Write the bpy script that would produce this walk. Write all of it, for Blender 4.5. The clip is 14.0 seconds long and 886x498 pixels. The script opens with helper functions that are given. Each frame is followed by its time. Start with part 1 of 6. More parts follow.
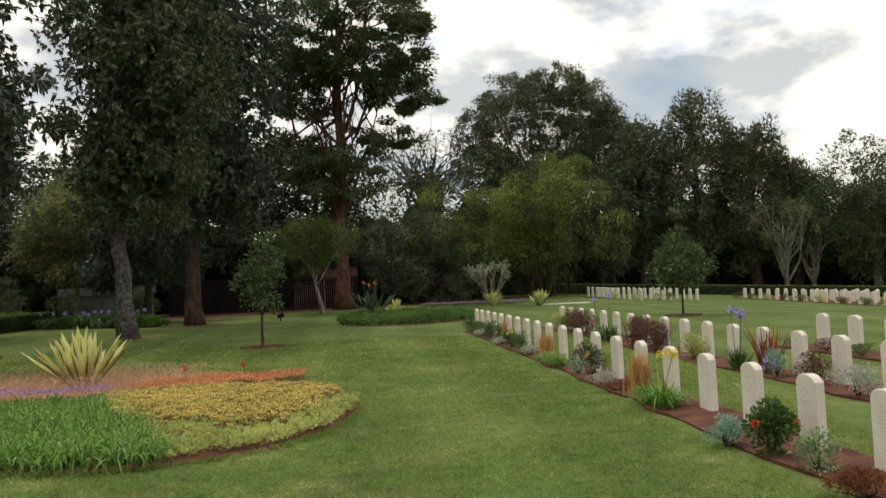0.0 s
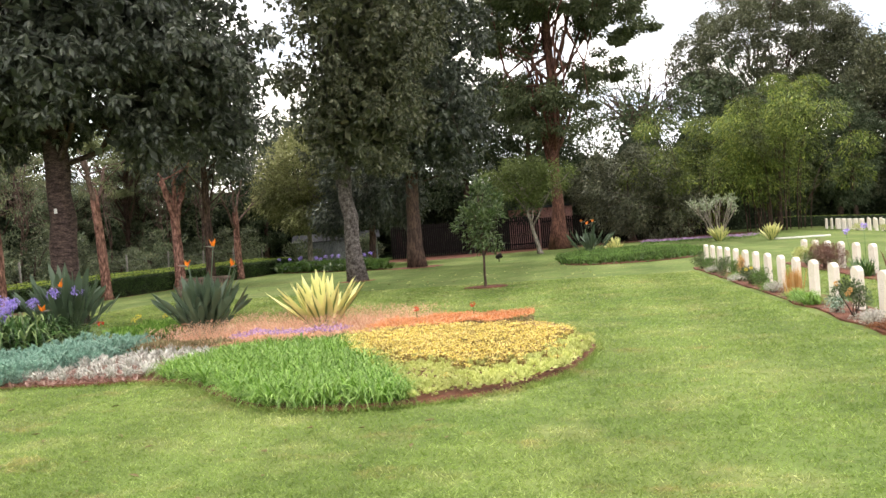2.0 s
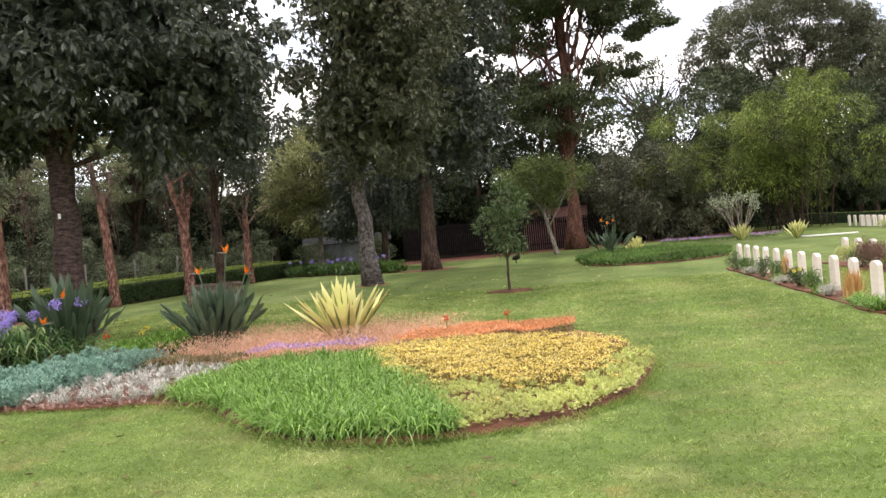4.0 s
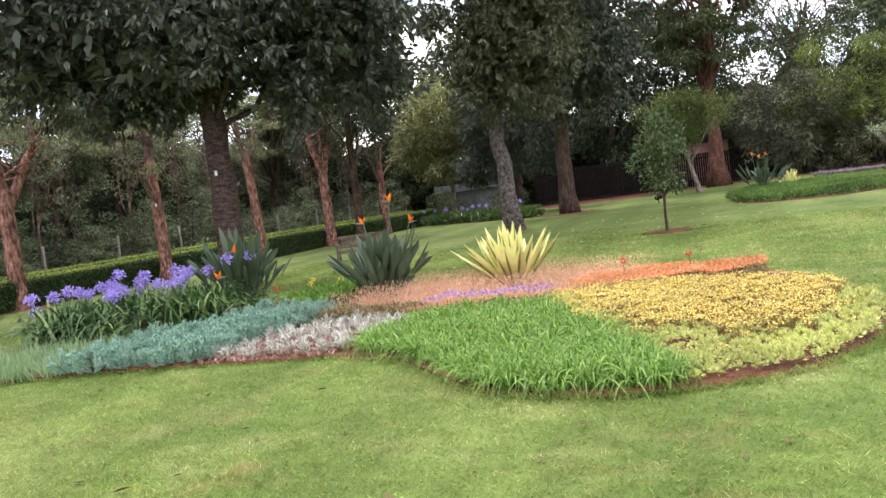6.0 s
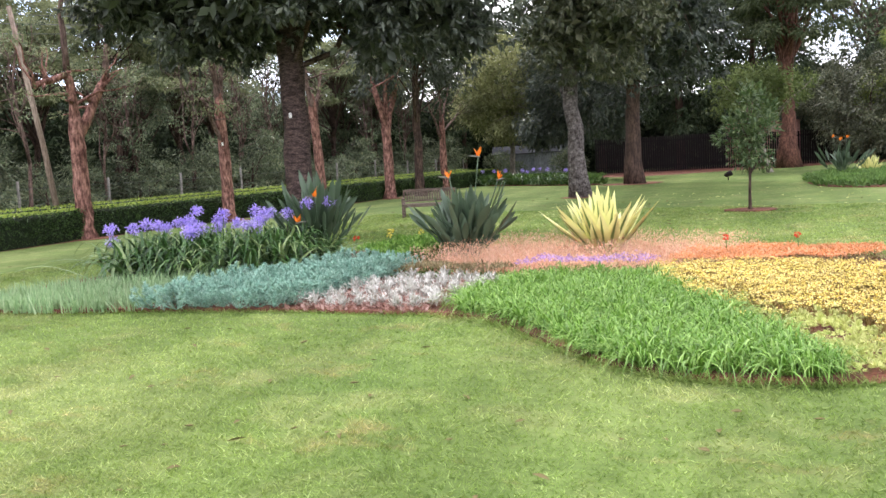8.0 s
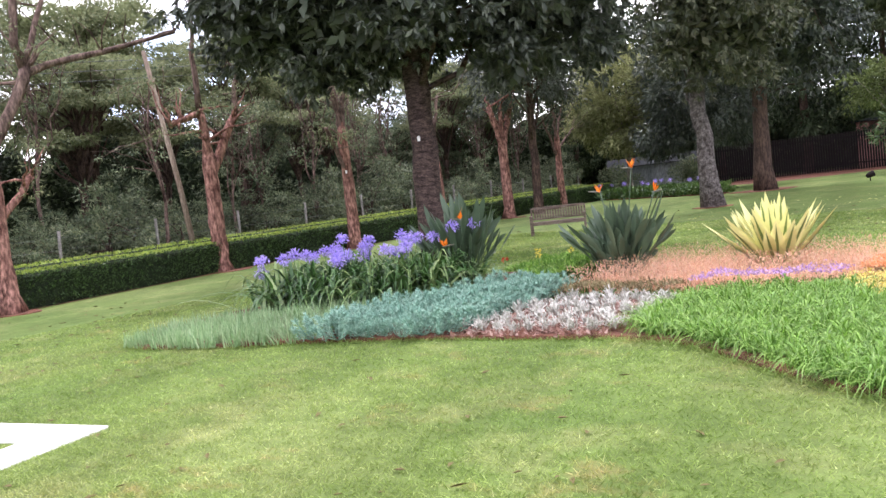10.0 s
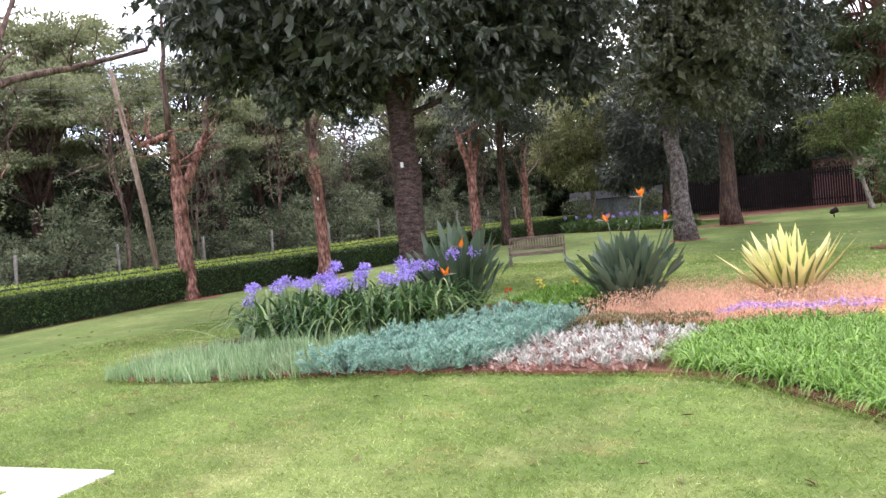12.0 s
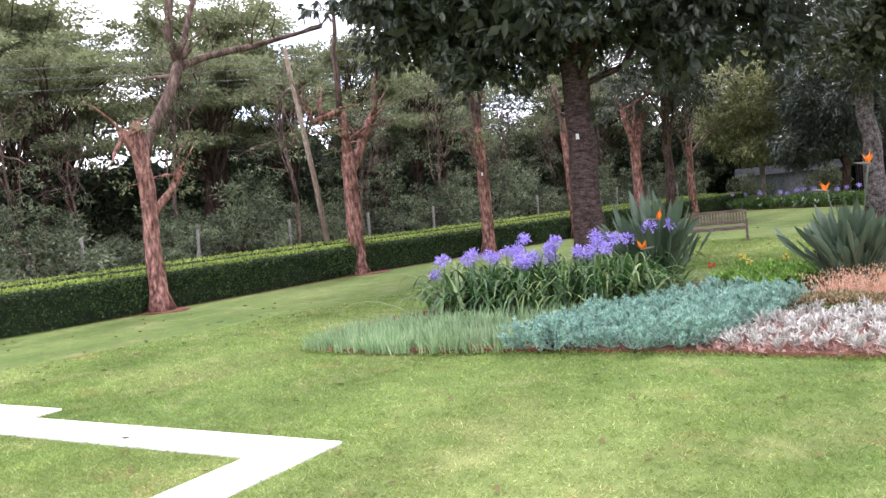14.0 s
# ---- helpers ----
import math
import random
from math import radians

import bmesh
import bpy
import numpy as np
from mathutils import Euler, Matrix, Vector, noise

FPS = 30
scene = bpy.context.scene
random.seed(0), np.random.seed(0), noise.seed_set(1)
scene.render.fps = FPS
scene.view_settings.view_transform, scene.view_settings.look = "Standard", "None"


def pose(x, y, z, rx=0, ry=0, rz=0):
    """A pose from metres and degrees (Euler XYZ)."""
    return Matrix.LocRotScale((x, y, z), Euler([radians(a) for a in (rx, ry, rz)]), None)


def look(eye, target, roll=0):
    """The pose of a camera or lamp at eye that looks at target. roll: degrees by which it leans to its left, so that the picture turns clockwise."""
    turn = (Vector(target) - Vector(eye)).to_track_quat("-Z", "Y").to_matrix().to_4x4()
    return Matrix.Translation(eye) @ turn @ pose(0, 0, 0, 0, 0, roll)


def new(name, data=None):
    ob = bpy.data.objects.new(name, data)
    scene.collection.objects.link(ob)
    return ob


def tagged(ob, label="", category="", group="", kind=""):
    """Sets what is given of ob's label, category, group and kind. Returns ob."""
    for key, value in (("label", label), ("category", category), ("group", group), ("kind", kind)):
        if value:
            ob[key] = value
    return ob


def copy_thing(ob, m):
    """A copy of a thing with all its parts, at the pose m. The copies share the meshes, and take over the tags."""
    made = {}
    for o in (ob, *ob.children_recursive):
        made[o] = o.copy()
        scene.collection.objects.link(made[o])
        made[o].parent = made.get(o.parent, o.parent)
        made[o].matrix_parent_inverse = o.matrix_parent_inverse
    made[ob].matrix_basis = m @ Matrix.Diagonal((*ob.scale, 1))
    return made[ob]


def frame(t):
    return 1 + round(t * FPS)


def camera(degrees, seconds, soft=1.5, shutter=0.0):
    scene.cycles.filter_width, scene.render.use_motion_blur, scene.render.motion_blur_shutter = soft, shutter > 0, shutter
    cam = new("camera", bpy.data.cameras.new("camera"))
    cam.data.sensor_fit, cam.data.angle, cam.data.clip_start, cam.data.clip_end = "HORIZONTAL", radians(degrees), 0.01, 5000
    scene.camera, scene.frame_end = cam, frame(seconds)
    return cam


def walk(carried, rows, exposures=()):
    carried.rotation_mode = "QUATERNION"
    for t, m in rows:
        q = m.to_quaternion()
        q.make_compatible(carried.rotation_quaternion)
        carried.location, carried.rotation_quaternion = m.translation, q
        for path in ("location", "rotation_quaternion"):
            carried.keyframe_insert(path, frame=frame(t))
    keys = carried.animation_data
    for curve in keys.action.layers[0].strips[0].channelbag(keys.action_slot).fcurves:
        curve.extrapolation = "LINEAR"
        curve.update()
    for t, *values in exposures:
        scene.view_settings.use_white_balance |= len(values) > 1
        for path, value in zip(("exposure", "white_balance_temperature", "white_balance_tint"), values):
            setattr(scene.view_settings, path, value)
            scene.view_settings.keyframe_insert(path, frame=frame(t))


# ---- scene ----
cam = camera(55.5, 14.0)
PATH = [
    (0, (0.948, -0.144, 1.834), (0.87, 1.853, 1.905), -2.9),
    (0.5, (0.837, -0.07, 1.836), (0.538, 1.907, 1.865), -4.8),
    (1, (0.735, 0.098, 1.796), (0.128, 2.004, 1.764), -5.4),
    (1.5, (0.647, 0.23, 1.806), (-0.009, 2.119, 1.789), -5.3),
    (2, (0.586, 0.319, 1.806), (0.009, 2.234, 1.768), -4.6),
    (2.2, (0.541, 0.409, 1.811), (-0.027, 2.326, 1.78), -4.9),
    (4.3, (-0.252, 1.442, 1.882), (-0.852, 3.35, 1.843), -5.1),
    (4.5, (-0.32, 1.478, 1.872), (-0.931, 3.382, 1.819), -3.7),
    (5, (-0.61, 1.512, 1.863), (-1.204, 3.421, 1.824), -2.2),
    (5.5, (-0.893, 1.528, 1.933), (-1.57, 3.409, 1.881), -5.0),
    (6, (-1.134, 1.602, 1.902), (-2.006, 3.397, 1.773), -7.6),
    (6.5, (-1.357, 1.799, 1.89), (-2.334, 3.539, 1.762), -7.0),
    (7, (-1.521, 1.849, 1.857), (-2.527, 3.567, 1.667), -3.5),
    (7.5, (-1.772, 1.803, 1.863), (-2.739, 3.542, 1.655), -2.0),
    (8, (-2.079, 1.738, 1.904), (-3.043, 3.477, 1.69), -3.4),
    (8.5, (-2.318, 1.737, 1.892), (-3.436, 3.379, 1.661), -5.0),
    (9, (-2.605, 1.832, 1.947), (-3.829, 3.404, 1.783), -7.0),
    (9.2, (-2.684, 1.868, 1.953), (-3.875, 3.469, 1.811), -6.7),
    (11.3, (-3.794, 1.685, 1.898), (-4.959, 3.304, 1.75), -6.5),
    (11.5, (-3.912, 1.723, 1.902), (-5.084, 3.338, 1.771), -7.1),
    (12, (-4.141, 1.855, 1.937), (-5.214, 3.542, 1.853), -5.5),
    (12.5, (-4.4, 1.875, 1.908), (-5.284, 3.669, 1.866), -3.1),
    (13, (-4.677, 1.842, 1.945), (-5.52, 3.656, 1.91), -4.2),
    (13.5, (-4.879, 1.84, 1.889), (-5.946, 3.529, 1.79), -4.7),
    (14, (-5.124, 1.84, 1.866), (-6.467, 3.318, 1.767), -5.6),
]
EXPOSURES = [(0.0, -1.16, 6950, 7), (0.5, -1.08, 6950, 5), (1.0, -0.04, 7200, 13), (1.5, 0.30, 6950, 14), (4.3, 0.03, 6650, 17), (6.0, 0.22, 6400, 17), (7.5, 0.40, 6200, 18), (9.2, 0.44, 6050, 21), (12.5, 0.46, 6100, 24), (14.0, 0.46, 6000, 24)]
walk(cam, [(t, look(eye, target, roll)) for t, eye, target, roll in PATH], EXPOSURES)

# ---- world and sun ----
SUN_EL, SUN_AZ = 60.0, 327.0  # degrees; azimuth from +y clockwise
world = bpy.data.worlds.new("sky")
world.use_nodes = True
scene.world = world
wn, wl = world.node_tree.nodes, world.node_tree.links
sky = wn.new("ShaderNodeTexSky")
sky.sky_type, sky.sun_disc = "NISHITA", False
sky.sun_elevation, sky.sun_rotation = radians(SUN_EL), radians(SUN_AZ)
sky_level = wn.new("ShaderNodeVectorMath")
sky_level.operation = "SCALE"
sky_level.inputs["Scale"].default_value = 0.15
wl.new(sky.outputs[0], sky_level.inputs[0])
w_co = wn.new("ShaderNodeTexCoord")
w_map = wn.new("ShaderNodeMapping")
w_map.inputs["Scale"].default_value = (1.0, 1.0, 2.0)
w_map.inputs["Location"].default_value = (0.35, 0.2, 0.1)
wl.new(w_co.outputs["Generated"], w_map.inputs[0])
cloud = wn.new("ShaderNodeTexNoise")
cloud.inputs["Scale"].default_value, cloud.inputs["Detail"].default_value = 3.4, 9.0
cloud.inputs["Roughness"].default_value = 0.56
wl.new(w_map.outputs[0], cloud.inputs["Vector"])
cover = wn.new("ShaderNodeValToRGB")
cover.color_ramp.elements[0].position, cover.color_ramp.elements[1].position = 0.44, 0.52
cover.color_ramp.elements[0].color = (0.40, 0.40, 0.40, 1)
wl.new(cloud.outputs[0], cover.inputs[0])
shade = wn.new("ShaderNodeTexNoise")
shade.inputs["Scale"].default_value, shade.inputs["Detail"].default_value = 4.3, 5.0
wl.new(w_map.outputs[0], shade.inputs["Vector"])
grey = wn.new("ShaderNodeValToRGB")
grey.color_ramp.elements[0].position, grey.color_ramp.elements[1].position = 0.34, 0.48
grey.color_ramp.elements[0].color = (1.55, 1.80, 2.22, 1)
grey.color_ramp.elements[1].color = (2.85, 2.8, 2.75, 1)
wl.new(shade.outputs[0], grey.inputs[0])
w_mix = wn.new("ShaderNodeMix")
w_mix.data_type = "RGBA"
wl.new(cover.outputs[0], w_mix.inputs[0])
wl.new(sky_level.outputs[0], w_mix.inputs[6])
wl.new(grey.outputs[0], w_mix.inputs[7])
wn["Background"].inputs[1].default_value = 1.0
wl.new(w_mix.outputs[2], wn["Background"].inputs[0])

sun = new("sun", bpy.data.lights.new("sun", "SUN"))
sun.data.energy, sun.data.angle, sun.data.color = 2.6, radians(9), (1.0, 0.95, 0.87)
_az, _el = radians(SUN_AZ), radians(SUN_EL)
sun.matrix_world = look((math.sin(_az) * math.cos(_el) * 50, math.cos(_az) * math.cos(_el) * 50, math.sin(_el) * 50), (0, 0, 0))


# ---- materials ----
def material(name, rough=0.8, spec=0.3):
    m = bpy.data.materials.new(name)
    m.use_nodes = True
    b = m.node_tree.nodes["Principled BSDF"]
    b.inputs["Roughness"].default_value = rough
    b.inputs["Specular IOR Level"].default_value = spec
    return m, m.node_tree.nodes, m.node_tree.links, b


def ramp_of(nodes, links, source, stops):
    r = nodes.new("ShaderNodeValToRGB")
    e = r.color_ramp.elements
    while len(e) < len(stops):
        e.new(0.5)
    for el, (p, c) in zip(e, stops):
        el.position, el.color = p, (*c, 1)
    links.new(source, r.inputs[0])
    return r.outputs[0]


def mixed(nodes, links, fac, a, b, blend="MIX"):
    mx = nodes.new("ShaderNodeMix")
    mx.data_type, mx.blend_type = "RGBA", blend
    for socket, v in ((mx.inputs[0], fac), (mx.inputs[6], a), (mx.inputs[7], b)):
        if isinstance(v, (int, float)):
            socket.default_value = v
        elif isinstance(v, tuple):
            socket.default_value = (*v, 1)
        else:
            links.new(v, socket)
    return mx.outputs[2]


def noise_out(nodes, links, scale, detail=3.0, stretch=(1, 1, 1), rough=0.6):
    co = nodes.new("ShaderNodeTexCoord")
    mp = nodes.new("ShaderNodeMapping")
    mp.inputs["Scale"].default_value = stretch
    links.new(co.outputs["Object"], mp.inputs[0])
    n = nodes.new("ShaderNodeTexNoise")
    n.inputs["Scale"].default_value, n.inputs["Detail"].default_value, n.inputs["Roughness"].default_value = scale, detail, rough
    links.new(mp.outputs[0], n.inputs["Vector"])
    return n.outputs[0]


def bumped(nodes, links, bsdf, height, strength, distance):
    bp = nodes.new("ShaderNodeBump")
    bp.inputs["Strength"].default_value, bp.inputs["Distance"].default_value = strength, distance
    links.new(height, bp.inputs["Height"])
    links.new(bp.outputs[0], bsdf.inputs["Normal"])


def leaf_material(name, colours, rough=0.55, spec=0.35, glow=0.25, patch=1.3, patch_amount=0.5):
    """Leaves: a colour for each blade by its island, drifting over the plant, with light passing through."""
    m, n, l, b = material(name, rough, spec)
    g = n.new("ShaderNodeNewGeometry")
    stops = [(i / max(1, len(colours) - 1), c) for i, c in enumerate(colours)]
    col = ramp_of(n, l, g.outputs["Random Per Island"], stops)
    nz = noise_out(n, l, patch, 3.0)
    dim = ramp_of(n, l, nz, [(0.3, (1 - patch_amount * 0.6,) * 3), (0.7, (1 + patch_amount * 0.45,) * 3)])
    col = mixed(n, l, 1.0, col, dim, "MULTIPLY")
    l.new(col, b.inputs["Base Color"])
    if glow:
        tr = n.new("ShaderNodeBsdfTranslucent")
        l.new(col, tr.inputs["Color"])
        ms = n.new("ShaderNodeMixShader")
        ms.inputs[0].default_value = glow
        l.new(b.outputs[0], ms.inputs[1])
        l.new(tr.outputs[0], ms.inputs[2])
        l.new(ms.outputs[0], n["Material Output"].inputs["Surface"])
    return m


def two_tone(name, dark, light, scale, rough=0.85, spec=0.25, fine=None, bump=0.4, depth=0.02, stretch=(1, 1, 1), grain=0.35):
    """A matt surface of two colours at two scales with fine relief."""
    m, n, l, b = material(name, rough, spec)
    a = noise_out(n, l, scale, 4.0, stretch)
    f = noise_out(n, l, fine or scale * 9, 4.0, stretch)
    col = ramp_of(n, l, a, [(0.35, dark), (0.65, light)])
    spots = ramp_of(n, l, f, [(0.38, (1 - grain,) * 3), (0.62, (1 + grain * 0.7,) * 3)])
    l.new(mixed(n, l, 1.0, col, spots, "MULTIPLY"), b.inputs["Base Color"])
    bumped(n, l, b, f, bump, depth)
    return m


def lawn_colour(n, l):
    """Green drifting to straw, worn thin in places, with soft mowing bands along the grave rows."""
    big = noise_out(n, l, 0.28, 4.0)
    mid = noise_out(n, l, 0.9, 6.0)
    patch = noise_out(n, l, 3.2, 5.0, rough=0.7)
    col = ramp_of(n, l, big, [(0.3, (0.088, 0.138, 0.032)), (0.5, (0.130, 0.180, 0.047)), (0.72, (0.184, 0.221, 0.074))])
    dry = ramp_of(n, l, mid, [(0.52, (0, 0, 0)), (0.74, (0.5, 0.5, 0.5))])
    col = mixed(n, l, dry, col, (0.30, 0.285, 0.135))
    worn = ramp_of(n, l, noise_out(n, l, 1.3, 8.0, (0.6, 1.0, 1.0), rough=0.75), [(0.56, (0, 0, 0)), (0.70, (0.6, 0.6, 0.6))])
    col = mixed(n, l, worn, col, (0.27, 0.185, 0.09))
    col = mixed(n, l, 1.0, col, ramp_of(n, l, patch, [(0.36, (0.80, 0.83, 0.76)), (0.64, (1.20, 1.18, 1.22))]), "MULTIPLY")
    co = n.new("ShaderNodeTexCoord")
    across = n.new("ShaderNodeVectorMath")
    across.operation = "DOT_PRODUCT"
    across.inputs[1].default_value = (0.988, 0.152, 0.0)
    l.new(co.outputs["Object"], across.inputs[0])
    drift = n.new("ShaderNodeMath")
    drift.operation = "MULTIPLY_ADD"
    drift.inputs[1].default_value = 1.5
    l.new(noise_out(n, l, 0.5, 3.0), drift.inputs[0])
    l.new(across.outputs["Value"], drift.inputs[2])
    turn = n.new("ShaderNodeMath")
    turn.operation = "MULTIPLY"
    turn.inputs[1].default_value = 2.6
    l.new(drift.outputs[0], turn.inputs[0])
    wave = n.new("ShaderNodeMath")
    wave.operation = "SINE"
    l.new(turn.outputs[0], wave.inputs[0])
    half = n.new("ShaderNodeMath")
    half.operation = "MULTIPLY_ADD"
    half.inputs[1].default_value = half.inputs[2].default_value = 0.5
    l.new(wave.outputs[0], half.inputs[0])
    bands = ramp_of(n, l, half.outputs[0], [(0.2, (0.90, 0.91, 0.88)), (0.8, (1.09, 1.08, 1.10))])
    return mixed(n, l, 1.0, col, bands, "MULTIPLY")


def lawn_material():
    m, n, l, b = material("mown_lawn", 0.9, 0.15)
    col = lawn_colour(n, l)
    fine = noise_out(n, l, 14.0, 6.0, rough=0.8)
    tiny = noise_out(n, l, 55.0, 4.0, rough=0.75)
    spots = ramp_of(n, l, fine, [(0.38, (0.62, 0.66, 0.56)), (0.62, (0.90, 0.91, 0.88))])
    grains = ramp_of(n, l, tiny, [(0.38, (0.72, 0.75, 0.68)), (0.62, (1.26, 1.24, 1.30))])
    col = mixed(n, l, 1.0, col, mixed(n, l, 1.0, spots, grains, "MULTIPLY"), "MULTIPLY")
    l.new(col, b.inputs["Base Color"])
    bumped(n, l, b, fine, 0.25, 0.02)
    return m


def blade_material():
    """Grass blades: the lawn's own colour, lighter or darker from blade to blade."""
    m, n, l, b = material("grass_blades", 0.6, 0.3)
    g = n.new("ShaderNodeNewGeometry")
    vary = ramp_of(n, l, g.outputs["Random Per Island"], [(0.0, (1.15, 1.24, 1.0)), (0.45, (1.65, 1.66, 1.5)), (0.85, (2.2, 2.12, 2.15)), (1.0, (3.4, 3.0, 4.2))])
    col = mixed(n, l, 1.0, lawn_colour(n, l), vary, "MULTIPLY")
    l.new(col, b.inputs["Base Color"])
    tr = n.new("ShaderNodeBsdfTranslucent")
    l.new(col, tr.inputs["Color"])
    ms = n.new("ShaderNodeMixShader")
    ms.inputs[0].default_value = 0.5
    l.new(b.outputs[0], ms.inputs[1])
    l.new(tr.outputs[0], ms.inputs[2])
    l.new(ms.outputs[0], n["Material Output"].inputs["Surface"])
    return m


def bark_material(name, dark, light, ring=3.0, long=0.35):
    m, n, l, b = material(name, 0.9, 0.15)
    a = noise_out(n, l, ring, 5.0, (1.0, 1.0, long))
    f = noise_out(n, l, 16.0, 4.0, (1.0, 1.0, long * 0.9))
    col = ramp_of(n, l, a, [(0.35, dark), (0.66, light)])
    sp = ramp_of(n, l, f, [(0.40, (0.55,) * 3), (0.60, (1.25,) * 3)])
    l.new(mixed(n, l, 1.0, col, sp, "MULTIPLY"), b.inputs["Base Color"])
    bumped(n, l, b, f, 0.9, 0.04)
    return m


LAWN = lawn_material()
BLADE = blade_material()
SOIL = two_tone("red_soil", (0.085, 0.033, 0.02), (0.20, 0.078, 0.046), 2.5, fine=30, bump=1.0, depth=0.03)
LITTER = two_tone("forest_floor", (0.03, 0.035, 0.015), (0.09, 0.075, 0.035), 0.8, fine=14, bump=1.0, depth=0.05)
STONE = two_tone("headstone_limestone", (0.74, 0.67, 0.57), (0.86, 0.81, 0.73), 2.2, 0.8, 0.25, fine=60, bump=0.2, depth=0.003, grain=0.1)
PAVING = two_tone("pale_paving", (0.66, 0.65, 0.61), (0.80, 0.79, 0.76), 1.3, 0.75, 0.3, fine=40, bump=0.2, depth=0.004, grain=0.12)
BARK_SCARRED = bark_material("ring_scarred_brown_bark", (0.035, 0.024, 0.022), (0.135, 0.092, 0.08), 5.0, 2.6)
BARK_GREY = bark_material("grey_lichen_bark", (0.045, 0.034, 0.03), (0.21, 0.185, 0.175), 7.0, 0.9)
BARK_RED = bark_material("red_peeling_bark", (0.10, 0.043, 0.034), (0.45, 0.24, 0.19), 7.5, 0.45)
BARK_LIMB = bark_material("weathered_limb_bark", (0.085, 0.055, 0.045), (0.24, 0.165, 0.135), 4.0)
BARK_RUST = bark_material("dark_rusty_bark", (0.06, 0.03, 0.022), (0.19, 0.09, 0.065), 3.0)
BARK_DARK = bark_material("dark_bark", (0.045, 0.03, 0.025), (0.13, 0.085, 0.065), 4.0)
BARK_PALE = bark_material("pale_bark", (0.16, 0.14, 0.11), (0.34, 0.30, 0.25), 4.0)
WOOD_GREY = two_tone("weathered_teak", (0.115, 0.082, 0.066), (0.235, 0.18, 0.15), 3.0, 0.8, 0.2, fine=40, bump=0.4, depth=0.004, stretch=(1, 1, 6))
# Fence timber blackened in colour for the deep shade; also the black spotlight.
SHADED_WOOD_AND_BLACK = two_tone("shaded_timber_and_black", (0.006, 0.004, 0.004), (0.014, 0.009, 0.008), 2.0, fine=25, bump=0.4, depth=0.01, stretch=(1, 1, 0.2))
SHED_WALL = two_tone("grey_boards", (0.15, 0.165, 0.175), (0.28, 0.295, 0.30), 1.5, fine=20, bump=0.4, depth=0.006, stretch=(1, 1, 0.2))
SHED_ROOF = two_tone("grey_sheet_roof", (0.03, 0.032, 0.035), (0.06, 0.062, 0.066), 1.0, 0.9, fine=14)
POST_WOOD = two_tone("fence_post_wood", (0.16, 0.15, 0.13), (0.28, 0.26, 0.23), 3.0, fine=30, stretch=(1, 1, 0.3))
POLE_WOOD = two_tone("pole_wood", (0.22, 0.16, 0.12), (0.33, 0.26, 0.20), 2.0, fine=25, stretch=(1, 1, 0.2))
WIRE = two_tone("cable_black", (0.10, 0.10, 0.10), (0.2, 0.2, 0.2), 1.0)
WHITE_TAG = two_tone("white_tag", (0.75, 0.75, 0.72), (0.85, 0.85, 0.82), 8.0)
PINK_WALL = two_tone("pink_plaster", (0.42, 0.20, 0.17), (0.55, 0.30, 0.26), 1.0)

# Upper stops put the whitish gloss highlights into the leaf colour.
L_AVO = leaf_material("dark_leaves_painted_gloss", [(0.032, 0.042, 0.027), (0.056, 0.070, 0.046), (0.09, 0.106, 0.075), (0.16, 0.175, 0.13)], 0.42, 0.5, 0.10, 0.35, 0.5)
L_AVO2 = leaf_material("olive_dark_leaves", [(0.040, 0.050, 0.025), (0.075, 0.088, 0.044), (0.122, 0.132, 0.070), (0.20, 0.20, 0.12)], 0.45, 0.4, 0.12, 0.3, 0.5)
L_BLUEDARK = leaf_material("blue_green_dark_leaves", [(0.028, 0.040, 0.028), (0.046, 0.062, 0.042), (0.08, 0.098, 0.066), (0.13, 0.145, 0.10)], 0.42, 0.45, 0.12, 0.3, 0.5)
L_CANOPY = leaf_material("canopy_leaves", [(0.045, 0.064, 0.026), (0.088, 0.112, 0.048), (0.15, 0.17, 0.08)], 0.6, 0.25, 0.25, 0.3, 0.6)
# Strong patch contrast paints shaded depths and lit sprays into the woods.
L_FOREST = leaf_material("forest_leaves_painted_depth", [(0.060, 0.086, 0.048), (0.115, 0.152, 0.080), (0.185, 0.22, 0.12), (0.27, 0.29, 0.17)], 0.6, 0.25, 0.3, 0.5, 1.25)
L_ACACIA = leaf_material("feathery_acacia_leaves", [(0.14, 0.17, 0.078), (0.22, 0.25, 0.125), (0.32, 0.335, 0.18)], 0.65, 0.2, 0.35, 0.4, 0.8)
L_YELLOWED = leaf_material("yellowing_leaves", [(0.16, 0.18, 0.065), (0.26, 0.275, 0.115), (0.38, 0.385, 0.19)], 0.6, 0.25, 0.45, 0.9, 1.0)
L_LIGHT = leaf_material("light_green_leaves", [(0.085, 0.12, 0.032), (0.13, 0.17, 0.05), (0.19, 0.225, 0.075)], 0.6, 0.25, 0.3, 0.5, 0.6)
# Plume-sized patches darken the colour like shaded gaps between the lumps.
L_BAMBOO = leaf_material("bamboo_leaves_painted_gaps", [(0.055, 0.09, 0.018), (0.12, 0.17, 0.032), (0.29, 0.325, 0.07)], 0.6, 0.25, 0.2, 0.45, 1.5)
L_SAPLING = leaf_material("sapling_leaves", [(0.045, 0.08, 0.024), (0.08, 0.13, 0.042), (0.16, 0.205, 0.085)], 0.45, 0.4, 0.2, 2.5, 0.6)
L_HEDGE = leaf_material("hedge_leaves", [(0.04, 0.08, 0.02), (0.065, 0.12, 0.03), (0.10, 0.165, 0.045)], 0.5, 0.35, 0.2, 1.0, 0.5)
